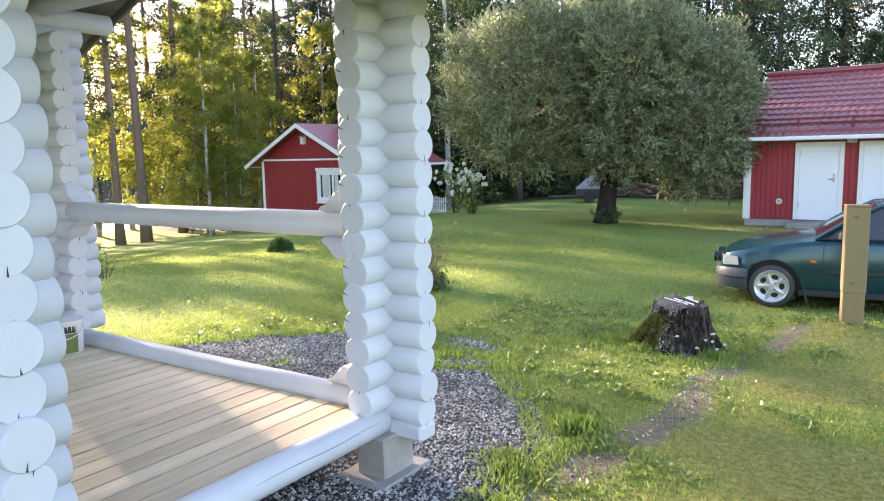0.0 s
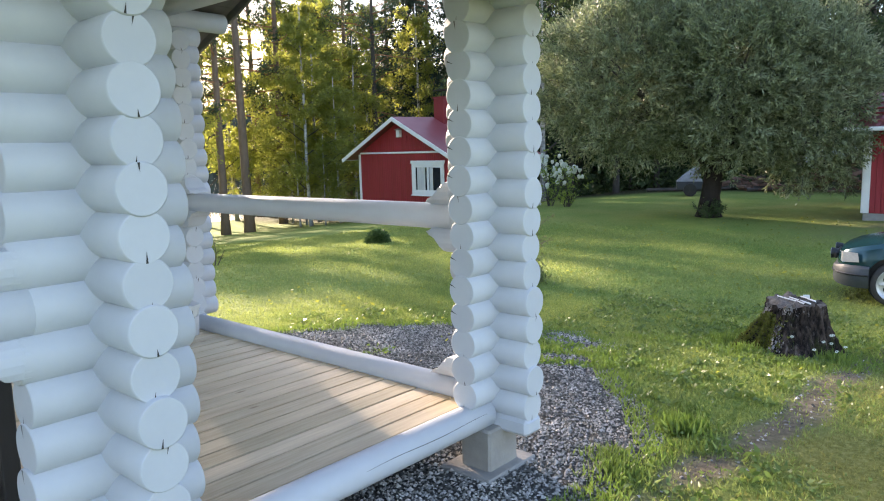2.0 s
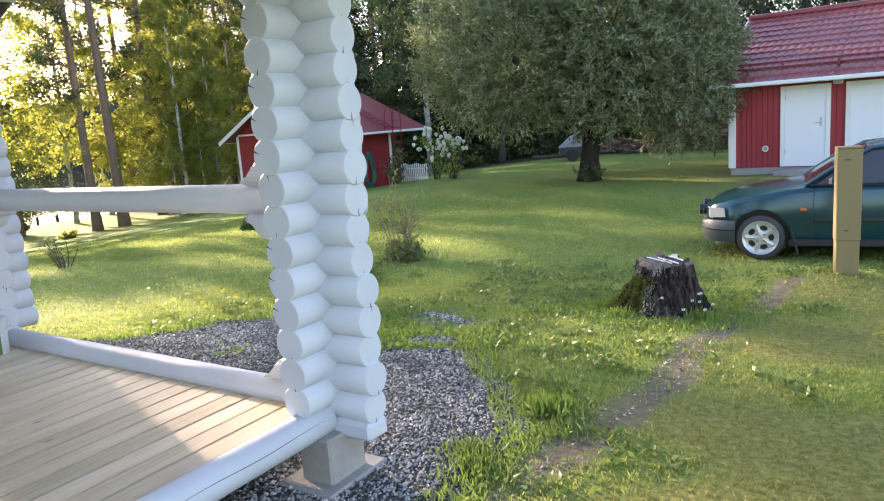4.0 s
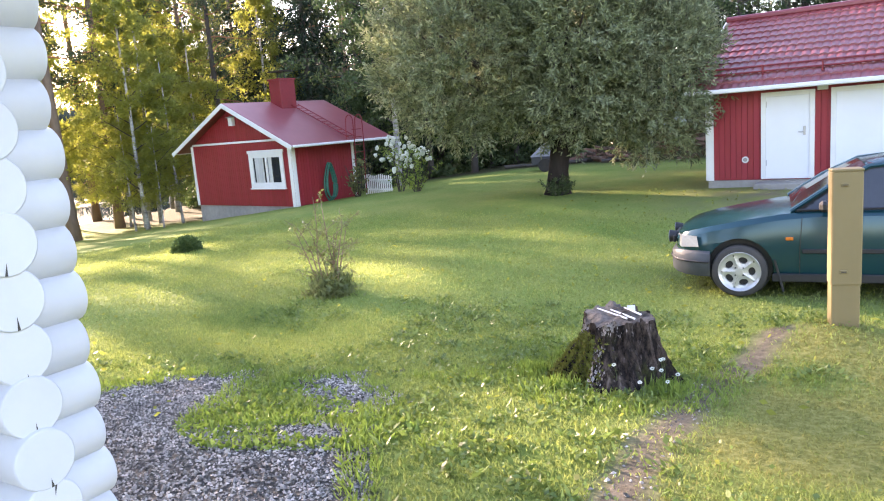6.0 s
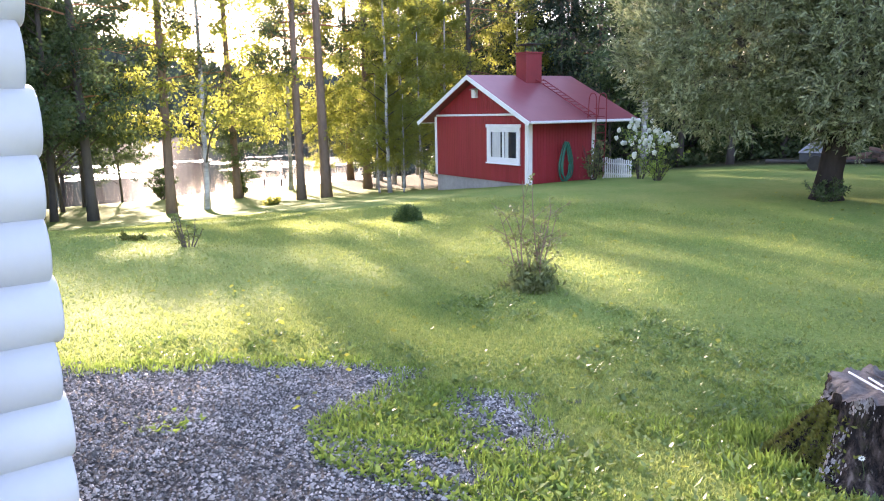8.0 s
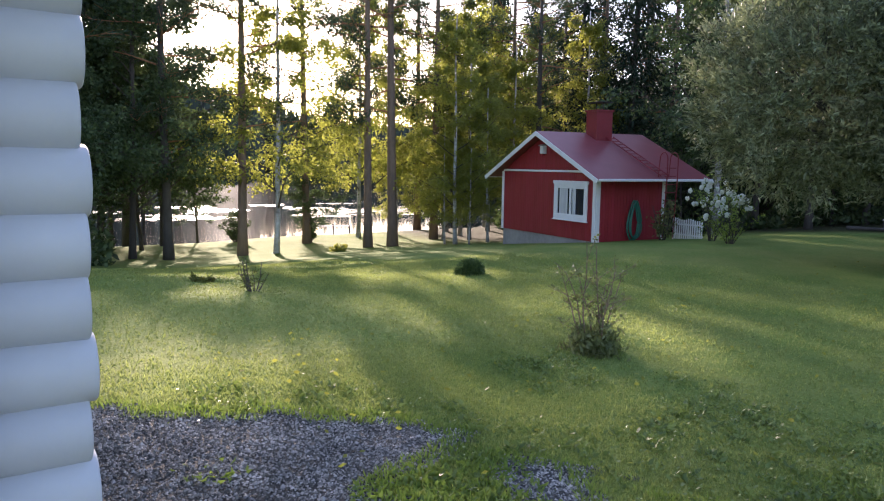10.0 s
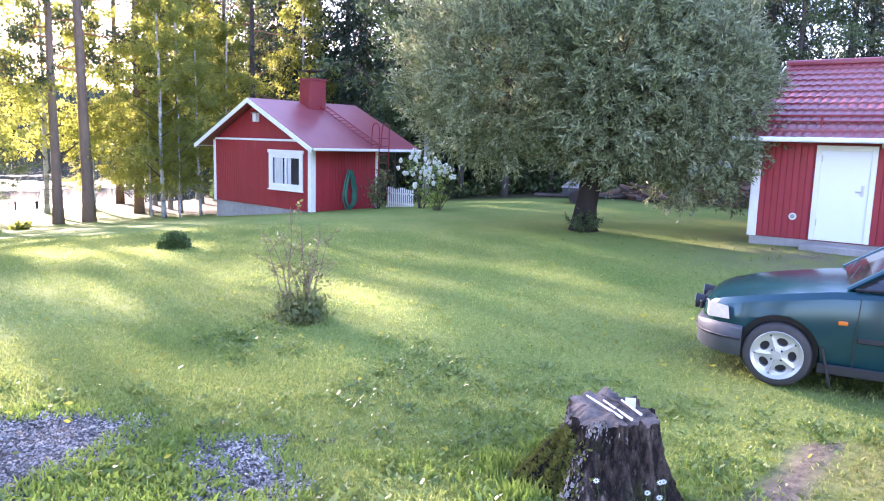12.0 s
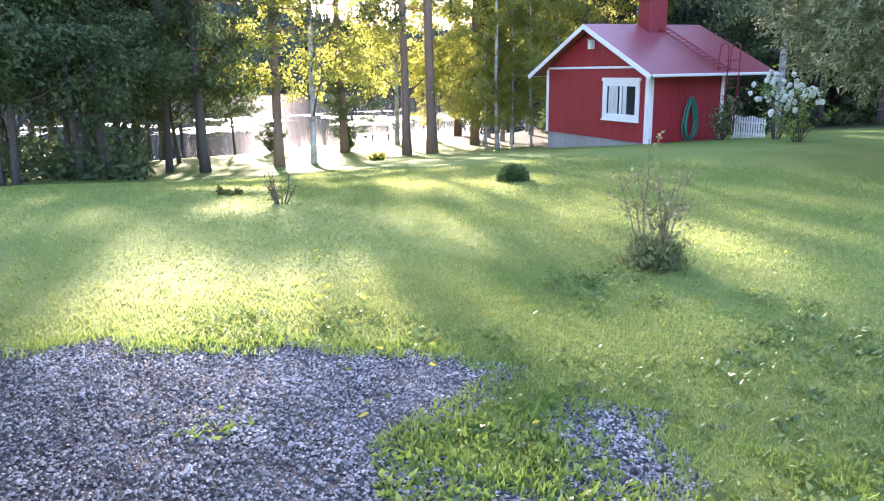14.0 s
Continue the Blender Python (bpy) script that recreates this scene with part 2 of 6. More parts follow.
def ground_material():
    m = bpy.data.materials.new("lawn_and_gravel")
    m.use_nodes = True
    nt = m.node_tree
    b = nt.nodes["Principled BSDF"]
    b.inputs["Roughness"].default_value = 0.9
    b.inputs["Specular IOR Level"].default_value = 0.15
    tc = nt.nodes.new("ShaderNodeTexCoord")

    def noise_node(scale, detail=5.0):
        n = nt.nodes.new("ShaderNodeTexNoise")
        n.inputs["Scale"].default_value = scale
        n.inputs["Detail"].default_value = detail
        n.inputs["Roughness"].default_value = 0.7
        nt.links.new(tc.outputs["Object"], n.inputs["Vector"])
        return n.outputs["Fac"]

    def ramp(src, stops):
        r = nt.nodes.new("ShaderNodeValToRGB")
        e = r.color_ramp.elements
        while len(e) < len(stops):
            e.new(0.5)
        for el, (p, c) in zip(e, stops):
            el.position, el.color = p, (*c, 1)
        nt.links.new(src, r.inputs["Fac"])
        return r.outputs["Color"]

    def blend(f, a, c):
        x = nt.nodes.new("ShaderNodeMix")
        x.data_type = 'RGBA'
        nt.links.new(f, x.inputs["Factor"])
        nt.links.new(a, x.inputs["A"])
        nt.links.new(c, x.inputs["B"])
        return x.outputs["Result"]

    def attr(name):
        a = nt.nodes.new("ShaderNodeAttribute")
        a.attribute_name = name
        return a.outputs["Fac"]

    fine = ramp(noise_node(26, 8), [(0.32, (0.07, 0.11, 0.018)), (0.5, (0.185, 0.265, 0.052)), (0.68, (0.325, 0.365, 0.11))])
    broad = ramp(noise_node(0.55, 9), [(0.38, (0.14, 0.235, 0.045)), (0.62, (0.29, 0.315, 0.09))])
    half = nt.nodes.new("ShaderNodeValue")
    half.outputs[0].default_value = 0.45
    lawn = blend(half.outputs[0], fine, broad)
    earth = ramp(noise_node(18, 8), [(0.3, (0.10, 0.085, 0.06)), (0.5, (0.185, 0.15, 0.105)), (0.7, (0.28, 0.235, 0.17))])
    grit = ramp(noise_node(70, 6), [(0.3, (0.04, 0.038, 0.035)), (0.55, (0.125, 0.12, 0.11)), (0.75, (0.34, 0.33, 0.30))])
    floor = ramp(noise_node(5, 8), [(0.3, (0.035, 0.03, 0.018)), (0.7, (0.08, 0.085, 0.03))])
    straw = ramp(noise_node(22, 8), [(0.32, (0.13, 0.14, 0.03)), (0.5, (0.245, 0.245, 0.065)), (0.68, (0.37, 0.35, 0.125))])
    c = blend(attr("dry"), lawn, straw)
    c = blend(attr("earth"), c, earth)
    c = blend(attr("gravel"), c, grit)
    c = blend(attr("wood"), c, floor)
    nt.links.new(c, b.inputs["Base Color"])
    bp = nt.nodes.new("ShaderNodeBump")
    bp.inputs["Strength"].default_value = 0.9
    bp.inputs["Distance"].default_value = 0.03
    nt.links.new(noise_node(45, 8), bp.inputs["Height"])
    nt.links.new(bp.outputs[0], b.inputs["Normal"])
    return m


def water_material():
    m = bpy.data.materials.new("lake_water")
    m.use_nodes = True
    nt = m.node_tree
    b = nt.nodes["Principled BSDF"]
    b.inputs["Base Color"].default_value = (0.012, 0.016, 0.018, 1)
    b.inputs["Roughness"].default_value = 0.06
    tc = nt.nodes.new("ShaderNodeTexCoord")
    mp = nt.nodes.new("ShaderNodeMapping")
    mp.inputs["Scale"].default_value = (1, 0.4, 1)
    n = nt.nodes.new("ShaderNodeTexNoise")
    n.inputs["Scale"].default_value = 1.6
    n.inputs["Detail"].default_value = 4
    nt.links.new(tc.outputs["Object"], mp.inputs[0])
    nt.links.new(mp.outputs[0], n.inputs["Vector"])
    bp = nt.nodes.new("ShaderNodeBump")
    bp.inputs["Strength"].default_value = 0.010
    bp.inputs["Distance"].default_value = 0.05
    nt.links.new(n.outputs["Fac"], bp.inputs["Height"])
    nt.links.new(bp.outputs[0], b.inputs["Normal"])
    return m


# ------------------------------------------------------------------ building helpers
def empty(name, m=Matrix(), label="", category="", group="", kind=""):
    ob = new(name)
    ob.empty_display_size = 0.2
    ob.matrix_world = m
    return tagged(ob, label, category, group, kind)


def part(name, bm, mat, parent=None, label="", smooth=False):
    """Links a bmesh as one mesh object under a thing or part."""
    me = bpy.data.meshes.new(name)
    if not isinstance(bm, bmesh.types.BMesh):
        v, f = bm
        me.from_pydata([tuple(p) for p in v], [], f)
    else:
        bm.to_mesh(me)
        bm.free()
    for mt in (mat if isinstance(mat, (list, tuple)) else [mat]):
        me.materials.append(mt)
    if smooth:
        me.polygons.foreach_set("use_smooth", [True] * len(me.polygons))
    ob = new(name, me)
    if parent is not None:
        ob.parent = parent
    return tagged(ob, label)


def box(bm, size, loc=(0, 0, 0), rot=None, bevel=0.0):
    r = bmesh.ops.create_cube(bm, size=1.0)
    vs = r["verts"]
    bmesh.ops.scale(bm, vec=size, verts=vs)
    if bevel:
        es = list({e for v in vs for e in v.link_edges})
        vs = list({v for f in bmesh.ops.bevel(bm, geom=es, offset=bevel, segments=1, affect='EDGES')["faces"] for v in f.verts} | {v for v in vs if v.is_valid})
    if rot is not None:
        bmesh.ops.rotate(bm, cent=(0, 0, 0), matrix=rot, verts=vs)
    bmesh.ops.translate(bm, vec=loc, verts=vs)
    return vs


def boxed(size, loc=(0, 0, 0), rot=None, bevel=0.004):
    bm = bmesh.new()
    box(bm, size, loc, rot, bevel)
    return bm


def rod(bm, a, b, r, r2=None, seg=8):
    a, b = Vector(a), Vector(b)
    d = b - a
    res = bmesh.ops.create_cone(bm, cap_ends=True, segments=seg, radius1=r, radius2=r if r2 is None else r2, depth=d.length)
    q = d.to_track_quat('Z', 'Y').to_matrix().to_4x4()
    bmesh.ops.transform(bm, matrix=Matrix.Translation((a + b) / 2) @ q, verts=res["verts"])
    return res["verts"]


def tube(points, r, seg=8):
    """Verts and faces of a tube through points; r is one radius or one per point."""
    pts = [Vector(p) for p in points]
    rs = r if isinstance(r, (list, tuple)) else [r] * len(pts)
    v, f = [], []
    side = None
    for i, p in enumerate(pts):
        d = (pts[min(i + 1, len(pts) - 1)] - pts[max(i - 1, 0)]).normalized()
        if side is None:
            side = d.orthogonal().normalized()
        side = (side - d * side.dot(d)).normalized()
        up = d.cross(side)
        for k in range(seg):
            a = 2 * math.pi * k / seg
            v.append(p + (side * math.cos(a) + up * math.sin(a)) * rs[i])
    for i in range(len(pts) - 1):
        for k in range(seg):
            f.append((i * seg + k, i * seg + (k + 1) % seg, (i + 1) * seg + (k + 1) % seg, (i + 1) * seg + k))
    f.append(tuple(range(seg))[::-1])
    f.append(tuple(range((len(pts) - 1) * seg, len(pts) * seg)))
    return v, f


def joined(*vf):
    v, f = [], []
    for a, b in vf:
        o = len(v)
        v += list(a)
        f += [tuple(i + o for i in q) for q in b]
    return v, f


def ss(t):
    t = np.clip(t, 0, 1)
    return t * t * (3 - 2 * t)


def land(x, y):
    """Height of the ground."""
    return (-0.05 - 0.34 * ss((y - 3.2) / 6.5) + 0.14 * ss((y - 13) / 7) - 1.95 * ss((-x - 10) / 25)
            - 1.6 * ss((-x - 37) / 16) * ss((44 + 0.9 * np.maximum(0, -x - 48) - y) / 12) + 0.24 * np.exp(-((x + 0.7) ** 2 + (y - 8.85) ** 2) / 0.6))


def wobble(x, y, s=1.0, seed=0.0):
    return noise.noise(Vector((x * s + seed, y * s - seed, seed * 1.7)))


def inside(x, y, poly):
    c = False
    for (x1, y1), (x2, y2) in zip(poly, poly[1:] + poly[:1]):
        if (y1 > y) != (y2 > y) and x < (x2 - x1) * (y - y1) / (y2 - y1) + x1:
            c = not c
    return c


BED = [(-7.6, 2.2), (-6.5, 4.1), (-6.1, 5.0), (-5.7, 5.75), (-5.0, 6.5), (-4.65, 6.0), (-4.35, 5.3), (-3.8, 5.7), (-3.1, 5.65), (-2.6, 4.9), (-2.15, 4.5), (-1.9, 3.85), (-1.95, 3.4), (-1.9, 2.9), (-1.9, 1.0), (-2.0, -2.4), (-7.6, -2.4)]
POCKET = [(-4.5, 6.45), (-4.05, 6.8), (-3.6, 6.3), (-3.1, 5.7), (-3.7, 5.75), (-4.0, 6.1)]


def gravel_at(x, y):
    j = 0.22 * wobble(x, y, 2.3, 3.1) + 0.1 * wobble(x, y, 7.0, 1.3)
    return inside(x + j, y - j, BED) or inside(x + j, y + j, POCKET)


def track_line(y):
    return float(np.interp(y, (1.5, 3.5, 4.2, 5.0, 6.4, 7.7, 8.8), (-1.8, -1.62, -1.5, -1.45, -1.48, -1.38, -1.1))) + 0.1 * wobble(y, 0.0, 0.9, 6.0)


def dry_at(x, y):
    """Yellowed, trodden lawn on the yard side of the track."""
    a = 1.15 * ss(np.array((x - track_line(y) + 0.05) / 0.45)) * ss(np.array((10.0 - y) / 2.0)) * ss(np.array((y - 1.0) / 1.0))
    b = 0.45 * ss(np.array((x + 7.0) / 3)) * ss(np.array((y - 15) / 2.0)) * ss(np.array((21 - y) / 2.0))
    return float(np.clip((a + b) * (0.72 + 1.1 * wobble(x, y, 1.3, 15.0)) + 0.30 * max(0.0, wobble(x, y, 0.45, 41.0)), 0, 1))


def track_at(x, y):
    """Bare earth where people and cars go."""
    cx = track_line(y)
    a = 1.25 * math.exp(-((x - cx) / 0.15) ** 2) * (2.0 < y < 8.8)
    yard = 0.75 * ss(np.array((x + 5.5) / 3)) * ss(np.array((y - 15.5) / 3)) + 1.0 * math.exp(-(((x - 1.3) / 3.4) ** 2 + ((y - 11.6) / 1.0) ** 2))
    return float(min(1, a * (0.95 + 0.8 * wobble(x, y, 3.1, 5.0)) + yard * (0.62 + 0.9 * wobble(x, y, 3.1, 5.0))))

# ------------------------------------------------------------------ ground and water
def axis_steps(lo, hi, step, mid, far):
    a = list(np.arange(lo, hi + 1e-6, step))
    s = 0.6
    x = hi
    while x < far:
        x += s
        a.append(x)
        s = s if x < mid else s * 1.35
    s = 0.6
    x = lo
    while x > -far:
        x -= s
        a.insert(0, x)
        s = s if x > -mid else s * 1.35
    return np.array(a)


def build_ground():
    xs, ys = axis_steps(-8.0, 1.5, 0.11, 62, 2600), axis_steps(0.5, 11.0, 0.11, 50, 2600)
    X, Y = np.meshgrid(xs, ys, indexing="ij")
    Z = land(X, Y)
    near = (np.abs(X) < 60) & (np.abs(Y) < 60)
    bumps = np.array([0.035 * wobble(x, y, 0.5, 2.0) + 0.012 * wobble(x, y, 3.0, 7.0) for x, y in zip(X.ravel(), Y.ravel())]).reshape(X.shape)
    Z = Z + bumps * near * (1 - 0.9 * ((X > -6.0) & (X < -2.0) & (Y < 3.9)))
    n, m = X.shape
    idx = np.arange(n * m).reshape(n, m)
    faces = np.stack([idx[:-1, :-1], idx[1:, :-1], idx[1:, 1:], idx[:-1, 1:]], -1).reshape(-1, 4)
    me = bpy.data.meshes.new("ground")
    me.from_pydata(np.stack([X, Y, Z], -1).reshape(-1, 3).tolist(), [], faces.tolist())
    me.polygons.foreach_set("use_smooth", [True] * len(me.polygons))
    for k in ("gravel", "earth", "wood", "dry"):
        me.attributes.new(k, 'FLOAT', 'POINT')
    gravel, earth, wood, dry = (me.attributes[k] for k in ("gravel", "earth", "wood", "dry"))
    xr, yr = X.ravel(), Y.ravel()
    gravel.data.foreach_set("value", [1.0 if (-8 < x < -1 and y < 7.2 and y > -3 and gravel_at(x, y)) else 0.0 for x, y in zip(xr, yr)])
    earth.data.foreach_set("value", [track_at(x, y) if (-12 < x < 14 and 2 < y < 26) else 0.0 for x, y in zip(xr, yr)])
    dry.data.foreach_set("value", [dry_at(x, y) if (-22 < x < 14 and 0 < y < 26) else 0.0 for x, y in zip(xr, yr)])
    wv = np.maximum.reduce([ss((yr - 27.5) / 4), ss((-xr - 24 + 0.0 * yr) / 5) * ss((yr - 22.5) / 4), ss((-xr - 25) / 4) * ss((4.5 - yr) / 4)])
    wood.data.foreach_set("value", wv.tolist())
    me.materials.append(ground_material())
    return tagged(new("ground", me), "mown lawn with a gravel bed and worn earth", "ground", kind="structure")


build_ground()
wv = [(-2600, -2600, 0), (-40, -2600, 0), (-40, 46, 0), (-420, 420, 0), (-2600, 2000, 0)]
tagged(part("water", (wv, [(0, 1, 2, 3, 4)]), water_material()), "calm dark lake water reflecting the sky", "lake", kind="structure").location.z = -2.75


# ------------------------------------------------------------------ log gazebo
PITCH, XLOG, YLOG, RAD = 0.1495, 0.337, 0.412, 0.086
LOGMESH = {}
rng = random.Random(4)


def log_mesh(length, seed, r=RAD, crack=(True, True)):
    """A round painted log along local x from 0 to length, with a drying crack in its ends."""
    key = (round(length, 2), seed % 5, round(r, 4))
    if key in LOGMESH:
        return LOGMESH[key]
    rr = random.Random(seed % 5 + 11)
    bm = bmesh.new()
    seg, rings = 24, [(0, r - 0.005), (0.005, r)] + [(length * k / 3, r * (1 + rr.uniform(-0.012, 0.012))) for k in (1, 2)] + [(length - 0.005, r), (length, r - 0.005)]
    rows = []
    for x, q in rings:
        rows.append([bm.verts.new((x, q * math.cos(2 * math.pi * k / seg), q * math.sin(2 * math.pi * k / seg))) for k in range(seg)])
    for a, b in zip(rows, rows[1:]):
        for k in range(seg):
            f = bm.faces.new((a[k], a[(k + 1) % seg], b[(k + 1) % seg], b[k]))
            f.smooth = True
    bm.faces.new(rows[0][::-1])
    bm.faces.new(rows[-1])
    for x, s in ((-0.0015, -1), (length + 0.0015, 1)):
        a = rr.choice((math.pi / 2, -math.pi / 2, -math.pi / 2, 0.4)) + rr.uniform(-0.25, 0.25)
        d = rr.uniform(0.3, 0.62) * r
        o = Vector((0, math.cos(a), math.sin(a)))
        t = Vector((0, -math.sin(a), math.cos(a))) * 0.0042
        p, q = o * (r - 0.004), o * (r - d)
        vs = [bm.verts.new(Vector((x, 0, 0)) + c) for c in (p + t, q, p - t)]
        f = bm.faces.new(vs if s > 0 else vs[::-1])
        f.material_index = 1
    bmesh.ops.recalc_face_normals(bm, faces=bm.faces[:])
    me = bpy.data.meshes.new("log")
    bm.to_mesh(me)
    bm.free()
    me.materials.append(log_paint)
    me.materials.append(crack_dark)
    LOGMESH[key] = me
    return me


def add_log(parent, a, b, seed, name="log", r=RAD):
    a, b = Vector(a), Vector(b)
    d = b - a
    ob = new(name, log_mesh(d.length, seed, r))
    ob.parent = parent
    q = d.to_track_quat('X', 'Z').to_matrix().to_4x4()
    ob.matrix_local = Matrix.Translation(a) @ q
    return ob


def scallop(parent, base, axis, length, drop, label=""):
    """A log end sawn into a curved bracket: full at its root, swept away towards the tip. drop 1: cut from above, -1: from below."""
    seg = 20
    v, f = [], []
    n = 10
    for i in range(n + 1):
        s = i / n
        cut = 0.03 if s < 0.30 else (0.03 + 0.09 * ss((s - 0.30) / 0.5) + 0.03 * ss((s - 0.85) / 0.15))
        for k in range(seg):
            a = 2 * math.pi * k / seg
            y, z = RAD * math.cos(a), RAD * math.sin(a)
            z = min(z * drop, RAD - cut) * drop
            p = Vector((s * length, y, z))
            v.append(p)
    for i in range(n):
        for k in range(seg):
            f.append((i * seg + k, i * seg + (k + 1) % seg, (i + 1) * seg + (k + 1) % seg, (i + 1) * seg + k))
    f += [tuple(range(seg))[::-1], tuple(range(n * seg, n * seg + seg))]
    ob = part("bracket", (v, f), log_paint, parent, label)
    ob.matrix_local = Matrix.Translation(base) @ Vector((*axis, 0) if len(axis) == 2 else axis).to_track_quat('X', 'Z').to_matrix().to_4x4()
    return ob


def pillar(cx, cy, west, east, south, north, label, top=17, brackets=()):
    """Crossed logs stacked by turns along x and y. The four numbers are the arms' lengths."""
    th = empty("log_pillar", Matrix.Translation((cx, cy, 0)), label, "pillar", "log pillars of the gazebo")
    for k in range(top):
        j = lambda: rng.uniform(-0.012, 0.012)
        z = XLOG + PITCH * k
        add_log(th, (-west + j(), 0, z), (east + j(), 0, z), rng.randint(0, 99))
        z = YLOG + PITCH * k
        add_log(th, (0, -south + j(), z), (0, north + j(), z), rng.randint(0, 99))
    bm = bmesh.new()
    box(bm, (west + east, 2 * RAD * 0.9, 0.10), ((east - west) / 2, 0, XLOG - PITCH + 0.035), bevel=0.02)
    part("foot_log", bm, log_paint, th)
    for k, axis, drop, length in brackets:
        a = Vector((*axis, 0))
        z = (XLOG if abs(a.x) > 0 else YLOG) + PITCH * k
        arm = {(-1, 0): west, (1, 0): east, (0, -1): south, (0, 1): north}[(int(a.x), int(a.y))]
        scallop(th, a * (arm - 0.02) + Vector((0, 0, z)), a, length, drop)
    return th


X0, X1, Y0, Y1, YS = -2.59, -6.08, 1.01, 3.185, -1.2
RAILZ = XLOG + PITCH * 7
pillar(X0, Y1, 0.24, 0.285, 0.265, 0.315, "pale grey painted crossed log pillar on a concrete block", brackets=((8, (-1, 0), 1, 0.2), (6, (-1, 0), -1, 0.2), (1, (-1, 0), 1, 0.2)))
pillar(X0, Y0, 0.24, 0.32, 0.30, 0.275, "pale grey painted crossed log pillar beside the gazebo entrance", brackets=((7, (0, -1), 1, 0.19), (5, (0, -1), -1, 0.19)))
pillar(X1, Y1, 0.28, 0.28, 0.42, 0.30, "pale grey painted crossed log pillar at the far corner", brackets=((8, (1, 0), 1, 0.16), (6, (1, 0), -1, 0.16)))
pillar(X1, YS, 0.28, 0.28, 0.3, 0.3, "pale grey painted crossed log pillar at the back corner")
pillar(X0, YS, 0.28, 0.28, 0.3, 0.3, "pale grey painted crossed log pillar at the side corner")


def lone_log(name, a, b, label, r=RAD):
    th = empty(name, Matrix(), label, "railing" if "rail" in name else "beam")
    add_log(th, a, b, rng.randint(0, 99), "log", r)
    return th


lone_log("log_railing", (X0 - 0.2, Y1, RAILZ), (X1 + 0.2, Y1, RAILZ), "pale grey painted round log rail between two pillars", 0.078)
lone_log("log_railing", (X0, Y0 - 0.25, YLOG + PITCH * 6), (X0, YS + 0.2, YLOG + PITCH * 6), "pale grey painted round log rail beside the entrance")
lone_log("log_railing", (X1, Y1 - 0.35, 1.30), (X1, YS + 0.25, 1.30), "pale grey painted round log rail along the back", 0.072)
lone_log("log_railing", (X0 - 0.2, YS, RAILZ), (X1 + 0.2, YS, RAILZ), "pale grey painted round log rail along the side", 0.078)
front_sill = lone_log("sill_beam", (X0, Y1 - 0.08, 0.268), (X0, YS, 0.268), "pale grey painted sill log under the entrance", 0.083)
for ya, yb, turn in ((3.02, 2.1, 0.32), (1.6, 0.9, 0.75)):
    run = [(X0 + 0.0825 * math.cos(turn + 0.05 * math.sin(9 * y)), y, 0.268 + 0.0825 * math.sin(turn + 0.05 * math.sin(9 * y))) for y in np.linspace(ya, yb, 16)]
    part("drying_crack", tube(run, [0.0006 + 0.0012 * math.sin(math.pi * i / 15) for i in range(16)], 5), crack_dark, front_sill, "thin dark drying crack")
lone_log("sill_beam", (X0 - 0.2, Y1, 0.325), (X1 + 0.2, Y1, 0.325), "pale grey painted sill log along the deck edge", 0.078)
lone_log("sill_beam", (X1, Y1, 0.268), (X1, YS, 0.268), "pale grey painted sill log along the back", 0.083)
lone_log("sill_beam", (X0, YS, 0.325), (X1, YS, 0.325), "pale grey painted sill log along the side", 0.078)
TOPZ = YLOG + PITCH * 17
lone_log("plate_beam", (X0, YS - 0.6, TOPZ), (X0, Y1 + 0.6, TOPZ), "pale grey painted log plate under the roof")
lone_log("plate_beam", (X1, YS - 0.6, TOPZ), (X1, Y1 + 0.6, TOPZ), "pale grey painted log plate at the back under the roof")
for px in (X1 + 0.72, X0 - 0.72):
    lone_log("purlin", (px, YS - 0.6, 3.24), (px, Y1 + 0.6, 3.24), "pale grey painted log purlin under the roof")
lone_log("plate_beam", (X0 + 0.3, Y1, TOPZ + 0.075), (X1 - 0.3, Y1, TOPZ + 0.075), "pale grey painted log tie along the side")
lone_log("plate_beam", (X0 + 0.3, Y1, TOPZ + 0.225), (X1 - 0.3, Y1, TOPZ + 0.225), "pale grey painted upper log tie along the side", 0.078)

for cx, cy, sx in ((X0, Y1, 0.30), (X1, Y1, 0.3), (X0, Y0, 0.3), (X0, YS, 0.3), (X1, YS, 0.3)):
    bm = bmesh.new()
    box(bm, (0.21, 0.27, 0.26), (cx + 0.01, cy - 0.06, 0.075), bevel=0.012)
    box(bm, (0.19, 0.02, 0.23), (cx + 0.01, cy - 0.06, 0.075), bevel=0.004)
    th = tagged(part("foundation_block", bm, concrete), "weathered grey concrete foundation block on gravel", "block", "foundation blocks")
    bm = bmesh.new()
    box(bm, (0.36, 0.46, 0.05), (cx + 0.0, cy - 0.06, -0.055), bevel=0.01)
    part("footing", bm, concrete, th)

deck = empty("deck", Matrix(), "new pine deck boards under the gazebo, pale and bare", "deck", kind="structure")
joists = bmesh.new()
for y in np.arange(YS + 0.2, Y1 - 0.05, 0.55):
    box(joists, (X0 - X1 - 0.2, 0.05, 0.12), ((X0 + X1) / 2, y, 0.19))
part("joists", joists, deck_dark, deck)
# dark sheet added below the boards so that their gaps look shaded
part("subfloor", boxed((X0 - X1 - 0.25, Y1 - YS - 0.2, 0.012), ((X0 + X1) / 2, (Y0 + Y1) / 2 - 1.1, 0.243), bevel=0), deck_dark, deck, "added dark sheet that shades the gaps between the boards")


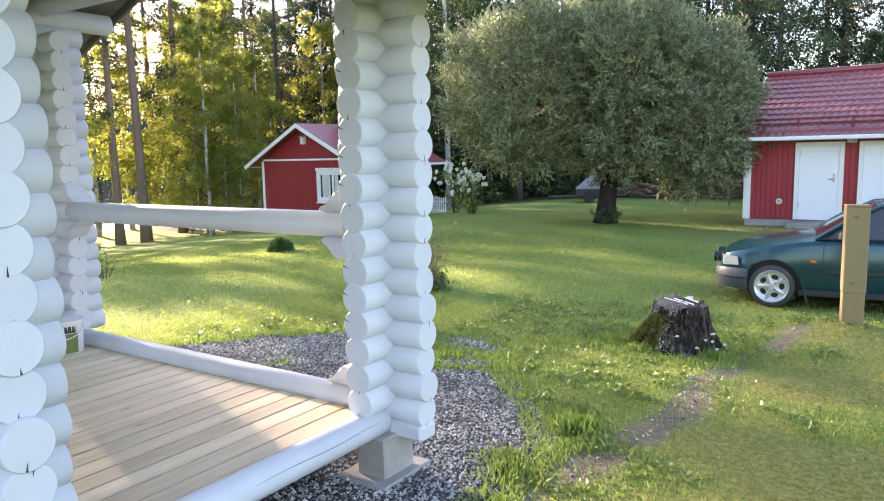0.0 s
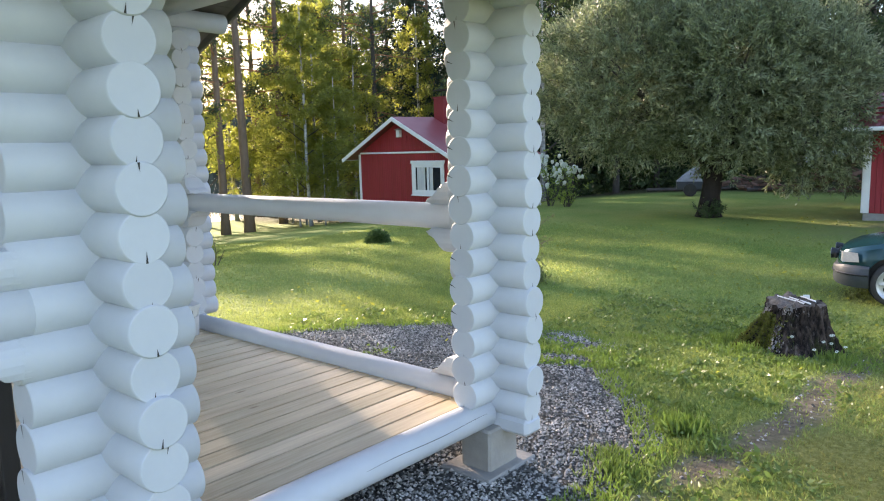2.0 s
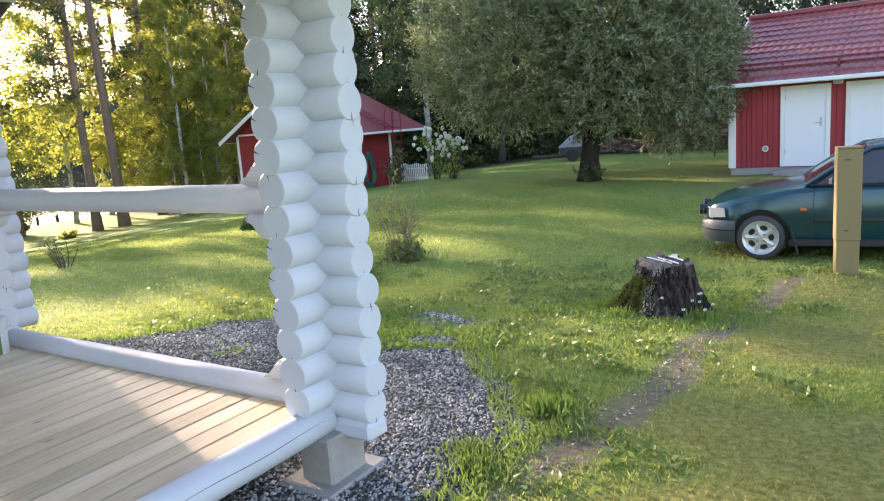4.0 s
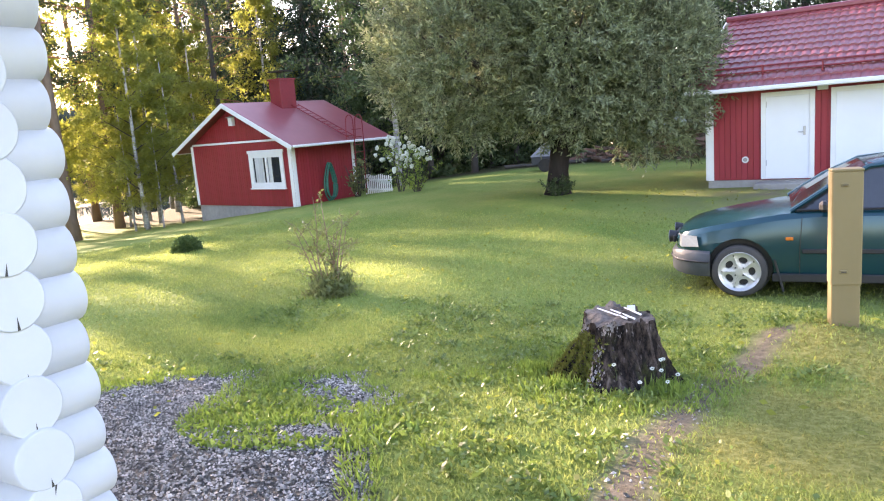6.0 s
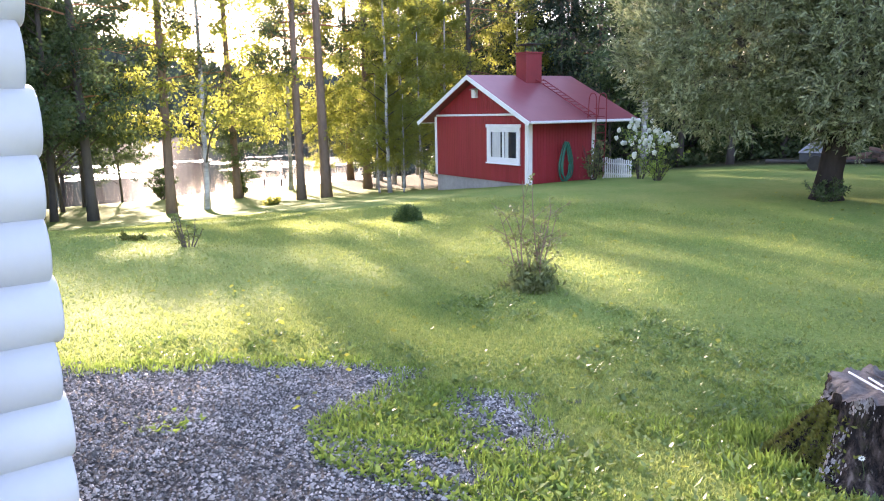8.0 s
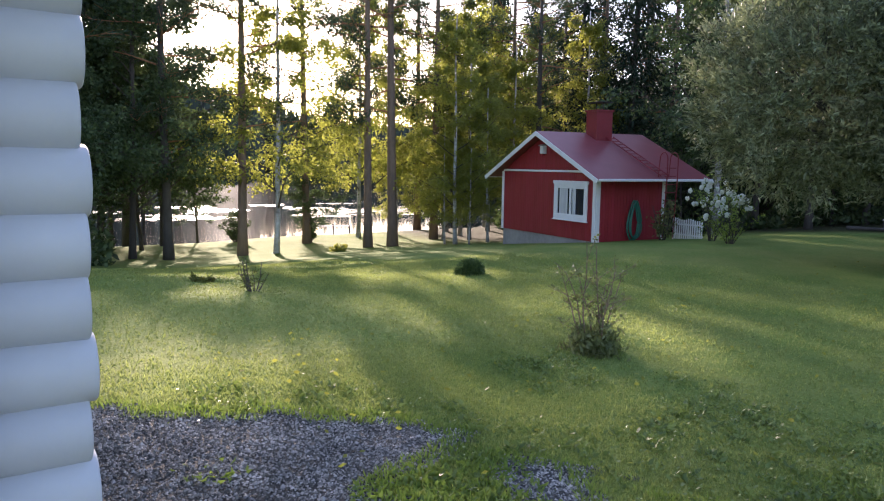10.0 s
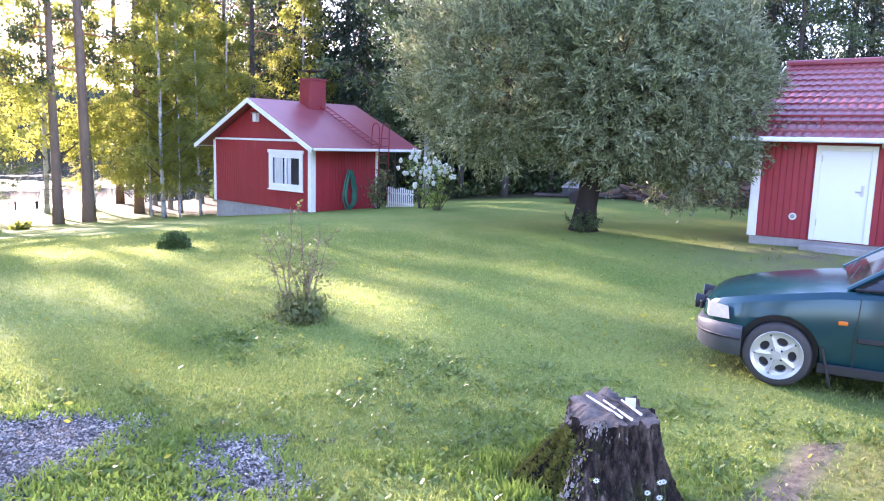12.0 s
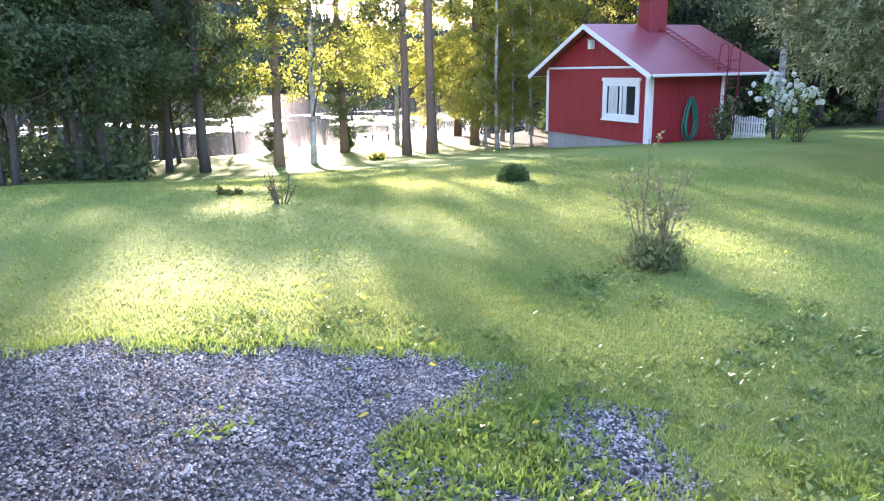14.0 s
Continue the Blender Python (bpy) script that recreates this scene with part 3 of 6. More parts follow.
def roof_gazebo():
    """Low gable roof, dark boarded below, ridge along y."""
    th = empty("gazebo_roof", Matrix(), "dark boarded gazebo roof on pale log purlins", "roof", kind="structure")
    xm, y0, y1, rise = (X0 + X1) / 2, YS - 0.66, Y1 + 0.66, 0.40
    a = math.atan(rise)
    zr = 3.06 + rise * (xm - X1)
    w = xm - X1 + 1.0
    ln = w / math.cos(a)
    for s in (-1, 1):
        n = int(ln / 0.145)
        for i in range(n):
            d = (i + 0.5) * ln / n
            b = part("soffit_board", boxed((ln / n - 0.006, y1 - y0, 0.022), bevel=0.003), soffit_mat, th)
            b.matrix_local = Matrix.Translation((xm + s * d * math.cos(a), (y0 + y1) / 2, zr - d * math.sin(a))) @ Matrix.Rotation(s * a, 4, 'Y')
        r = part("roof_sheet", boxed((ln + 0.1, y1 - y0 + 0.1, 0.04), bevel=0.006), dark_metal, th)
        r.matrix_local = Matrix.Translation((xm + s * ln / 2 * math.cos(a), (y0 + y1) / 2, zr - ln / 2 * math.sin(a) + 0.04)) @ Matrix.Rotation(s * a, 4, 'Y')
        for y in (y0 - 0.02, y1 + 0.02):
            r = part("verge_board", boxed((ln, 0.03, 0.14), bevel=0.004), soffit_mat, th)
            r.matrix_local = Matrix.Translation((xm + s * ln / 2 * math.cos(a), y, zr - ln / 2 * math.sin(a))) @ Matrix.Rotation(s * a, 4, 'Y')
        part("fascia", boxed((0.03, y1 - y0, 0.14), (xm + s * (w + 0.02), (y0 + y1) / 2, zr - ln * math.sin(a)), bevel=0.005), soffit_mat, th)


roof_gazebo()


# ------------------------------------------------------------------ things on the deck
def bucket(x, y, r, hgt, mats, rot, label):
    th = empty("paint_bucket", pose(x, y, 0.30, 0, 0, rot), label, "bucket", "paint buckets")
    seg = 28
    v, f = [], []
    prof = [(0.0, 0.0), (r * 0.86, 0.0), (r * 0.88, 0.01), (r * 0.98, hgt - 0.035), (r * 1.04, hgt - 0.035), (r * 1.05, hgt - 0.012), (r * 0.99, hgt - 0.01)]
    for q, z in prof:
        for k in range(seg):
            v.append((q * math.cos(2 * math.pi * k / seg), q * math.sin(2 * math.pi * k / seg), z))
    for i in range(len(prof) - 1):
        for k in range(seg):
            f.append((i * seg + k, i * seg + (k + 1) % seg, (i + 1) * seg + (k + 1) % seg, (i + 1) * seg + k))
    part("body", (v, f), mats[0], th, smooth=False)
    bm = bmesh.new()
    rod(bm, (0, 0, hgt - 0.02), (0, 0, hgt), r * 1.06, r * 1.03, 28)
    part("lid", bm, plastic_white, th, "white plastic lid")
    pts = [(r * 1.07 * math.cos(a), -0.01 + r * 0.35 * math.sin(a) * 0 + r * 1.07 * math.sin(a) * 0.25 - r * 0.98 * abs(math.sin(a)), hgt * 0.72 - hgt * 0.25 * abs(math.sin(a))) for a in np.linspace(0, -math.pi, 13)]
    part("handle", tube(pts, 0.004, 6), plastic_white, th)
    for z0, z1, a0, a1, mt, q in ((0.03, 0.62, -2.6, -0.5, mats[1], 1.0), (0.64, 0.84, -2.6, -0.6, mats[2], 1.0), (0.42, 0.62, -2.2, -1.75, mats[3], 1.006)):
        v, f = [], []
        n = 12
        for i in range(n + 1):
            a = a0 + (a1 - a0) * i / n
            for z in (z0, z1):
                rr = (0.88 + 0.10 * z) * r * 1.012 * q
                v.append((rr * math.cos(a), rr * math.sin(a), z * hgt))
        f = [(2 * i, 2 * i + 2, 2 * i + 3, 2 * i + 1) for i in range(n)]
        part("label", (v, f), mt, th)
    return th


bucket(-5.60, 2.93, 0.125, 0.26, (plastic_white, label_green, label_dark, label_red), 40, "white paint bucket with a green and black label on the deck")
bucket(-5.72, 2.70, 0.12, 0.24, (plastic_clear, plastic_white, plastic_clear, plastic_white), 30, "milky plastic bucket with lid on the deck")


def table():
    th = empty("garden_table", pose(-4.05, 0.50, 0.30), "black stained wooden table on the deck", "table")
    for x, y in ((-0.5, -0.35), (0.5, -0.35), (-0.5, 0.35), (0.45, 0.33), (0.53, 0.425)):
        part("leg", boxed((0.095, 0.075, 0.72), (x, y, 0.36), bevel=0.006), black_wood, th)
    for y in (-0.35, 0.35):
        part("apron", boxed((1.0, 0.03, 0.1), (0, y, 0.67)), black_wood, th)
    for i in range(6):
        part("board", boxed((1.25, 0.135, 0.035), (0, -0.36 + 0.144 * i, 0.74), bevel=0.005), black_wood, th)


table()


# ------------------------------------------------------------------ red cabin
CAB = Matrix.Translation((-17.65, 20.62, 0)) @ Matrix.Rotation(radians(-7.8), 4, 'Z')


def window_unit(name, parent, w, hgt, m, mats, panes=2):
    fr = bmesh.new()
    t = 0.13
    for sz, lc in (((w, 0.05, t), (0, -0.035, hgt / 2 - t / 2)), ((w, 0.05, t), (0, -0.035, -hgt / 2 + t / 2)), ((t, 0.05, hgt - 2 * t), (-w / 2 + t / 2, -0.035, 0)), ((t, 0.05, hgt - 2 * t), (w / 2 - t / 2, -0.035, 0))):
        box(fr, sz, lc, bevel=0.006)
    win = part(name, fr, white_trim, parent, "white framed window with pale curtains")
    win.matrix_local = m
    sash = bmesh.new()
    iw, ih = w - 2 * t, hgt - 2 * t
    for sz, lc in (((iw, 0.04, 0.07), (0, -0.02, ih / 2 - 0.035)), ((iw, 0.04, 0.07), (0, -0.02, -ih / 2 + 0.035)), ((0.07, 0.04, ih - 0.14), (-iw / 2 + 0.035, -0.02, 0)), ((0.07, 0.04, ih - 0.14), (iw / 2 - 0.035, -0.02, 0)), ((0.09, 0.045, ih - 0.14), (0.0, -0.022, 0))):
        box(sash, sz, lc)
    part("sash", sash, white_trim, win)
    for s in (-1, 1):
        part("pane", boxed((iw / 2 - 0.1, 0.006, ih - 0.13), (s * (iw / 4), -0.008, 0), bevel=0), glass_dark, win)
        cw = 0.46 if s < 0 else 0.24
        folds = [(x, 0.012 * math.sin(34 * x), z) for x in np.linspace(-cw / 2, cw / 2, 22) for z in (-ih / 2 + 0.07, ih / 2 - 0.07)]
        cur = part("curtain", (folds, [(2 * i, 2 * i + 2, 2 * i + 3, 2 * i + 1) for i in range(21)]), curtain, win)
        cur.location = (s * 0.31 - 0.10 if s < 0 else 0.20, -0.024, 0)
    part("head_board", boxed((w + 0.1, 0.055, 0.11), (0, -0.042, hgt / 2 + 0.01), bevel=0.005), white_trim, win)
    part("window_sill", boxed((w + 0.06, 0.09, 0.04), (0, -0.055, -hgt / 2 - 0.015), bevel=0.006), white_trim, win)
    return win


BOARDMESH = {}


def boards(parent, places, along_x, w=0.113):
    """Vertical cover boards, one object each: (x, y, bottom, top)."""
    for x, y, z0, z1 in places:
        if z1 - z0 < 0.08:
            continue
        key = (round(z1 - z0, 2), along_x)
        if key not in BOARDMESH:
            bm = boxed((w, 0.015, key[0]) if along_x else (0.015, w, key[0]), bevel=0.003)
            BOARDMESH[key] = bpy.data.meshes.new("board")
            bm.to_mesh(BOARDMESH[key])
            bm.free()
            BOARDMESH[key].materials.append(red_wall)
        ob = new("board", BOARDMESH[key])
        ob.parent = parent
        ob.location = (x, y, (z0 + z1) / 2)


def gable_slope(u):
    """Underside of the cabin roof over the gable, u from the near corner (0) to the far one (-6)."""
    return 3.02 - abs(u + 3.0) * 0.452


def cabin():
    th = empty("cabin", CAB, "small red wooden cabin with white trim and red sheet roof", "cabin")
    W, D, zb, ze = 6.0, 2.9, -0.66, 1.62
    v = [(-W, 0, zb), (0, 0, zb), (0, 0, ze), (-3, 0, 3.0), (-W, 0, ze)]
    v += [(x, D, z) for x, y, z in v]
    f = [(0, 1, 2, 3, 4), (9, 8, 7, 6, 5), (1, 6, 7, 2), (5, 0, 4, 9), (0, 5, 6, 1), (2, 7, 8, 3), (3, 8, 9, 4)]
    wall = part("wall", (v, f), red_wall, th, "red painted vertical boarding")
    boards(wall, [(-W + 0.16 + 0.125 * i, -0.012, zb + 0.01, 1.60) for i in range(46)], True)
    boards(wall, [(-W + 0.16 + 0.125 * i, -0.012, 1.72, gable_slope(-W + 0.16 + 0.125 * i) - 0.05) for i in range(46)], True)
    boards(wall, [(0.012, 0.18 + 0.125 * i, zb + 0.01, ze - 0.01) for i in range(21)], False)
    part("plinth", boxed((W - 0.06, D - 0.06, 1.25), (-W / 2, D / 2, zb - 0.62), bevel=0.01), concrete, th, "grey plastered plinth")
    for x, y, sx, sy in ((-0.06, -0.03, 0.15, 0.035), (0.032, 0.06, 0.035, 0.15), (-W + 0.06, -0.03, 0.14, 0.035), (0.032, D - 0.06, 0.035, 0.12)):
        part("corner_board", boxed((sx, sy, ze - zb), (x, y, (ze + zb) / 2 - 0.01)), white_trim, th)
    part("belt_board", boxed((W - 0.26, 0.04, 0.075), (-W / 2, -0.035, 1.66)), white_trim, th)
    window_unit("window", th, 1.92, 1.28, Matrix.Translation((-1.36, -0.02, 0.63)), None)
    a = math.atan(0.452)
    for s in (-1, 1):
        ln = (3.0 + 0.66) / math.cos(a)
        mid = (-3.0 + s * (3.66 / 2), 1.98, 3.06 - 0.452 * 3.66 / 2)
        bm = bmesh.new()
        box(bm, (ln, 4.86, 0.05), (0, 0, 0), bevel=0.006)
        r = part("roof", bm, roof_red, th, "faded red sheet metal roof")
        r.matrix_local = Matrix.Translation(mid) @ Matrix.Rotation(s * a, 4, 'Y')
        bm = bmesh.new()
        box(bm, (ln, 0.035, 0.15), (0, -2.45, -0.06), bevel=0.004)
        vb = part("verge_board", bm, white_trim, th)
        vb.matrix_local = Matrix.Translation(mid) @ Matrix.Rotation(s * a, 4, 'Y')
    part("gutter", boxed((0.09, 4.86, 0.09), (0.70, 1.98, 1.40), bevel=0.02), white_trim, th)
    part("gutter", boxed((0.09, 4.86, 0.09), (-6.70, 1.98, 1.40), bevel=0.02), white_trim, th)
    part("eave_beam", boxed((0.12, 1.45, 0.2), (0.1, D + 0.73, 1.46), bevel=0.01), red_wall, th, "red beam carrying the roof end")
    ch = part("chimney", boxed((0.62, 0.72, 1.25), (-2.62, 2.05, 3.26), bevel=0.01), red_metal, th, "red sheet clad chimney")
    part("chimney_collar", boxed((0.7, 0.8, 0.06), (-2.62, 2.05, 3.86)), red_metal, ch)
    bm = bmesh.new()
    for x in (-0.2, 0.2):
        rod(bm, (-2.62 + x, 2.05, 3.86), (-2.62 + x, 2.05, 4.16), 0.02)
    box(bm, (0.8, 0.6, 0.03), (-2.62, 2.05, 4.17))
    part("chimney_cap", bm, dark_metal, ch)
    # roof ladder with hooped grips, and wall ladder
    lad = bmesh.new()
    for y in (2.15, 2.50):
        rod(lad, (-2.35, y, 2.92), (0.62, y, 1.55), 0.022, seg=6)
    for k in range(12):
        s = (k + 0.5) / 12
        rod(lad, (-2.35 + 2.97 * s, 2.15, 2.92 - 1.37 * s), (-2.35 + 2.97 * s, 2.5, 2.92 - 1.37 * s), 0.014, seg=6)
    part("roof_ladder", lad, red_metal, th, "red metal roof ladder")
    hoops = []
    for y in (2.1, 2.55):
        hoops.append(tube([(0.55, y, 1.5), (0.6, y, 2.1)] + [(0.78 + 0.18 * math.cos(q), y, 2.1 + 0.22 * math.sin(q)) for q in np.linspace(math.pi, 0, 8)] + [(0.96, y, 1.5), (0.86, y, -0.5)], 0.018, 6))
    for k in range(9):
        z = -0.35 + 0.27 * k
        hoops.append(tube([(0.87, 2.1, z), (0.87, 2.55, z)], 0.014, 6))
    part("wall_ladder", joined(*hoops), red_metal, th, "red metal wall ladder with hooped grips")
    nb = part("nest_box", boxed((0.2, 0.16, 0.3), (-3.02, -0.11, 2.42), bevel=0.01), white_trim, th, "small wooden nest box")
    bm = bmesh.new()
    box(bm, (0.27, 0.24, 0.025), (-3.02, -0.13, 2.59), Matrix.Rotation(0.2, 3, 'X'))
    part("nest_box_roof", bm, concrete, nb)
    bm = bmesh.new()
    rod(bm, (-1.0, -0.02, 2.05), (-1.0, -0.07, 2.05), 0.05, seg=12)
    part("vent", bm, white_trim, th)
    return th


cabin()


def hose():
    loops = []
    rr = random.Random(2)
    for i in range(7):
        w, d = 0.14 + 0.02 * i, rr.uniform(0, 0.06)
        loops += [(0.08 + d, 1.5 + 0.05 * (i % 3) + w * math.cos(q) * (1 - 0.5 * max(0.0, math.sin(q))) * (1 + 0.35 * max(0.0, -math.sin(q))), 0.03 + (0.60 + (0.015 * i if math.sin(q) > 0 else 0.05 * (i % 4) - 0.06)) * math.sin(q)) for q in np.linspace(0, 2 * math.pi, 26)[:-1]]
    ob = part("garden_hose", tube(loops, 0.022, 6), hose_green, None)
    ob.matrix_world = CAB
    return tagged(ob, "green garden hose hanging in long coils on the cabin wall", "hose")


hose()


def picket_fence():
    th = empty("picket_fence", CAB @ Matrix.Translation((0.30, 3.1, -0.68)), "short white picket fence beside the cabin", "fence")
    for i in range(14):
        bm = bmesh.new()
        box(bm, (0.06, 0.02, 0.72), (0.1 * i, 0, 0.42 + 0.03 * math.sin(i)), bevel=0.004)
        part("picket", bm, white_trim, th)
    for z in (0.25, 0.6):
        part("rail", boxed((1.4, 0.025, 0.05), (0.65, 0.02, z)), white_trim, th)


picket_fence()


# ------------------------------------------------------------------ garage
GAR = Matrix.Translation((-4.0, 20.2, 0)) @ Matrix.Rotation(radians(-3), 4, 'Z')


def garage():
    th = empty("garage", GAR, "red wooden garage with white doors and red tile roof", "garage")
    L, D, zb, ze = 11.0, 7.0, -0.07, 2.12
    v = [(0, 0, zb), (L, 0, zb), (L, 0, ze), (0, 0, ze)]
    v = v + [(x, D, z) for x, y, z in v] + [(0, D / 2, 3.75), (L, D / 2, 3.75)]
    f = [(0, 1, 2, 3), (5, 4, 7, 6), (0, 3, 8, 7, 4), (1, 5, 6, 9, 2), (0, 4, 5, 1)]
    wall = part("wall", (v, f), red_wall, th, "red painted vertical boarding")
    spans = ((1.15, 2.30), (2.55, 5.2), (5.6, 8.2))
    boards(wall, [(0.20 + 0.125 * i, -0.012, zb + 0.01, ze - 0.01) for i in range(86) if not any(p < 0.20 + 0.125 * i < q for p, q in spans)], True)
    boards(wall, [(0.20 + 0.125 * i, -0.012, 1.93, ze - 0.01) for i in range(86) if any(p < 0.20 + 0.125 * i < q for p, q in spans)], True)
    boards(wall, [(-0.012, 0.22 + 0.125 * i, zb + 0.01, ze - 0.01) for i in range(54)], False)
    part("plinth", boxed((L, D, 0.5), (L / 2, D / 2, zb - 0.25), bevel=0.01), concrete, th, "grey concrete plinth")
    part("corner_board", boxed((0.17, 0.04, ze - zb), (0.055, -0.035, (ze + zb) / 2)), white_trim, th)
    part("corner_board", boxed((0.04, 0.15, ze - zb), (-0.035, 0.075, (ze + zb) / 2)), white_trim, th)
    for x0, x1, zt, nm in ((1.18, 2.27, 1.88, "door"), (2.58, 5.15, 1.88, "garage_door"), (5.62, 8.15, 1.88, "garage_door")):
        z0 = zb + 0.02
        d = part(nm, boxed((x1 - x0 - 0.2, 0.05, zt - z0 - 0.1), ((x0 + x1) / 2, -0.02, (zt + z0) / 2 - 0.05), bevel=0.006), white_door, th, "plain white door" if nm == "door" else "wide white garage door")
        for sz, lc in (((0.1, 0.06, zt - z0), (x0 + 0.05, -0.035, (zt + z0) / 2)), ((0.1, 0.06, zt - z0), (x1 - 0.05, -0.035, (zt + z0) / 2)), ((x1 - x0 - 0.2, 0.06, 0.1), ((x0 + x1) / 2, -0.035, zt - 0.05))):
            part("door_frame", boxed(sz, lc), white_trim, d)
        if nm == "door":
            bm = bmesh.new()
            box(bm, (0.05, 0.02, 0.2), (x1 - 0.2, -0.055, 1.0), bevel=0.005)
            rod(bm, (x1 - 0.2, -0.06, 0.98), (x1 - 0.2, -0.10, 0.98), 0.012)
            rod(bm, (x1 - 0.19, -0.10, 0.98), (x1 - 0.32, -0.10, 0.98), 0.012)
            part("handle", bm, rim_mat, d, "steel lever handle")
            for z in (0.25, 1.55):
                bm = bmesh.new()
                rod(bm, (x0 + 0.11, -0.055, z), (x0 + 0.11, -0.055, z + 0.13), 0.012)
                part("hinge", bm, rim_mat, d)
    part("step", boxed((1.3, 0.5, 0.2), (1.75, -0.25, zb - 0.14), bevel=0.02), concrete, th, "concrete door step")
    lp = part("wall_lamp", boxed((0.2, 0.1, 0.17), (2.42, -0.07, 1.93), bevel=0.01), plastic_white, th, "square white wall lamp")
    bm = bmesh.new()
    rod(bm, (0.84, -0.02, 0.40), (0.84, -0.05, 0.40), 0.075, seg=18)
    vt = part("vent", bm, plastic_white, th, "round pale vent cover")
    bm = bmesh.new()
    rod(bm, (0.84, -0.051, 0.40), (0.84, -0.058, 0.40), 0.045, seg=14)
    part("vent_grille", bm, concrete, vt)
    # tiled slopes
    slope = math.atan(0.46)
    for s in (1, -1):
        nx, rows = 396, 12
        xs = np.linspace(-0.35, L + 0.35, nx)
        vs, fs = [], []
        run = (D / 2 + 0.55) / math.cos(slope)
        for r in range(rows):
            for d, lift in ((0, 0.035), (0.5, 0.018), (0.999, 0.0)):
                dist = (r + d) * run / rows
                y = -0.55 + dist * math.cos(slope)
                z = 1.98 + dist * math.sin(slope) + lift
                ripple = 0.028 * np.abs(np.sin(xs * math.pi / 0.185)) ** 0.8
                for x, w in zip(xs, ripple):
                    vs.append((x, y if s > 0 else D - y, z + w))
        n = rows * 3
        for i in range(n - 1):
            for k in range(nx - 1):
                q = (i * nx + k, i * nx + k + 1, (i + 1) * nx + k + 1, (i + 1) * nx + k)
                fs.append(q if s > 0 else q[::-1])
        part("roof", (vs, fs), tile_red, th, "red profiled tile roof")
        y = -0.60 if s > 0 else D + 0.60
        part("gutter", boxed((L + 0.7, 0.11, 0.1), (L / 2, y, 1.98), bevel=0.02), white_trim, th, "white rain gutter")
        part("soffit", boxed((L + 0.6, 0.55, 0.02), (L / 2, -0.28 if s > 0 else D + 0.28, 1.98)), white_trim, th)
    bm = bmesh.new()
    rod(bm, (-0.35, D / 2, 3.9), (L + 0.35, D / 2, 3.9), 0.09, seg=10)
    part("ridge", bm, tile_red, th)
    sg = bmesh.new()
    for z in (0.0, 0.12):
        rod(sg, (-0.2, 0.0 + 0.02, 2.36 + z), (L, 0.02, 2.36 + z), 0.02, seg=6)
    for x in np.arange(0, L, 1.2):
        box(sg, (0.03, 0.1, 0.22), (x, 0.04, 2.37))
    part("snow_guard", sg, red_metal, th, "dark red snow guard rail")
    for s in (-1, 1):
        bm = bmesh.new()
        box(bm, (0.04, (D / 2 + 0.6) / math.cos(slope), 0.17), (-0.37, D / 2 + s * (D / 4 + 0.28), 2.84), Matrix.Rotation(-s * slope, 3, 'X'))
        part("verge_board", bm, white_trim, th)


garage()


# ------------------------------------------------------------------ cars
def loft(stations, ring):
    """Skin over cross-sections: ring(station) gives the points of one section from one side to the other."""
    v, f = [], []
    n = 0
    for s in stations:
        pts = ring(*s)
        n = len(pts)
        v += [(s[0], y, z) for y, z in pts]
    m = len(stations)
    for i in range(m - 1):
        for k in range(n):
            f.append((i * n + k, i * n + (k + 1) % n, (i + 1) * n + (k + 1) % n, (i + 1) * n + k))
    f.append(tuple(range(n)))
    f.append(tuple(range((m - 1) * n, m * n))[::-1])
    return v, f


def body_ring(x, w, zb, zt, crown=0.03):
    half = [(w * 0.80, zb), (w * 0.95, zb + 0.05), (w * 0.985, zb + 0.16), (w, zb + 0.30 * (zt - zb) + 0.1), (w * 0.995, zt - 0.20), (w * 0.965, zt - 0.07), (w * 0.90, zt - 0.015), (w * 0.6, zt + crown * 0.6)]
    return [(y, z) for y, z in half] + [(0, zt + crown)] + [(-y, z) for y, z in half[::-1]]


def glass_ring(x, w1, z1, w2, z2):
    return [(w1, z1), (w2, z2 - 0.04), (w2 * 0.93, z2), (0, z2 + 0.015), (-w2 * 0.93, z2), (-w2, z2 - 0.04), (-w1, z1)]


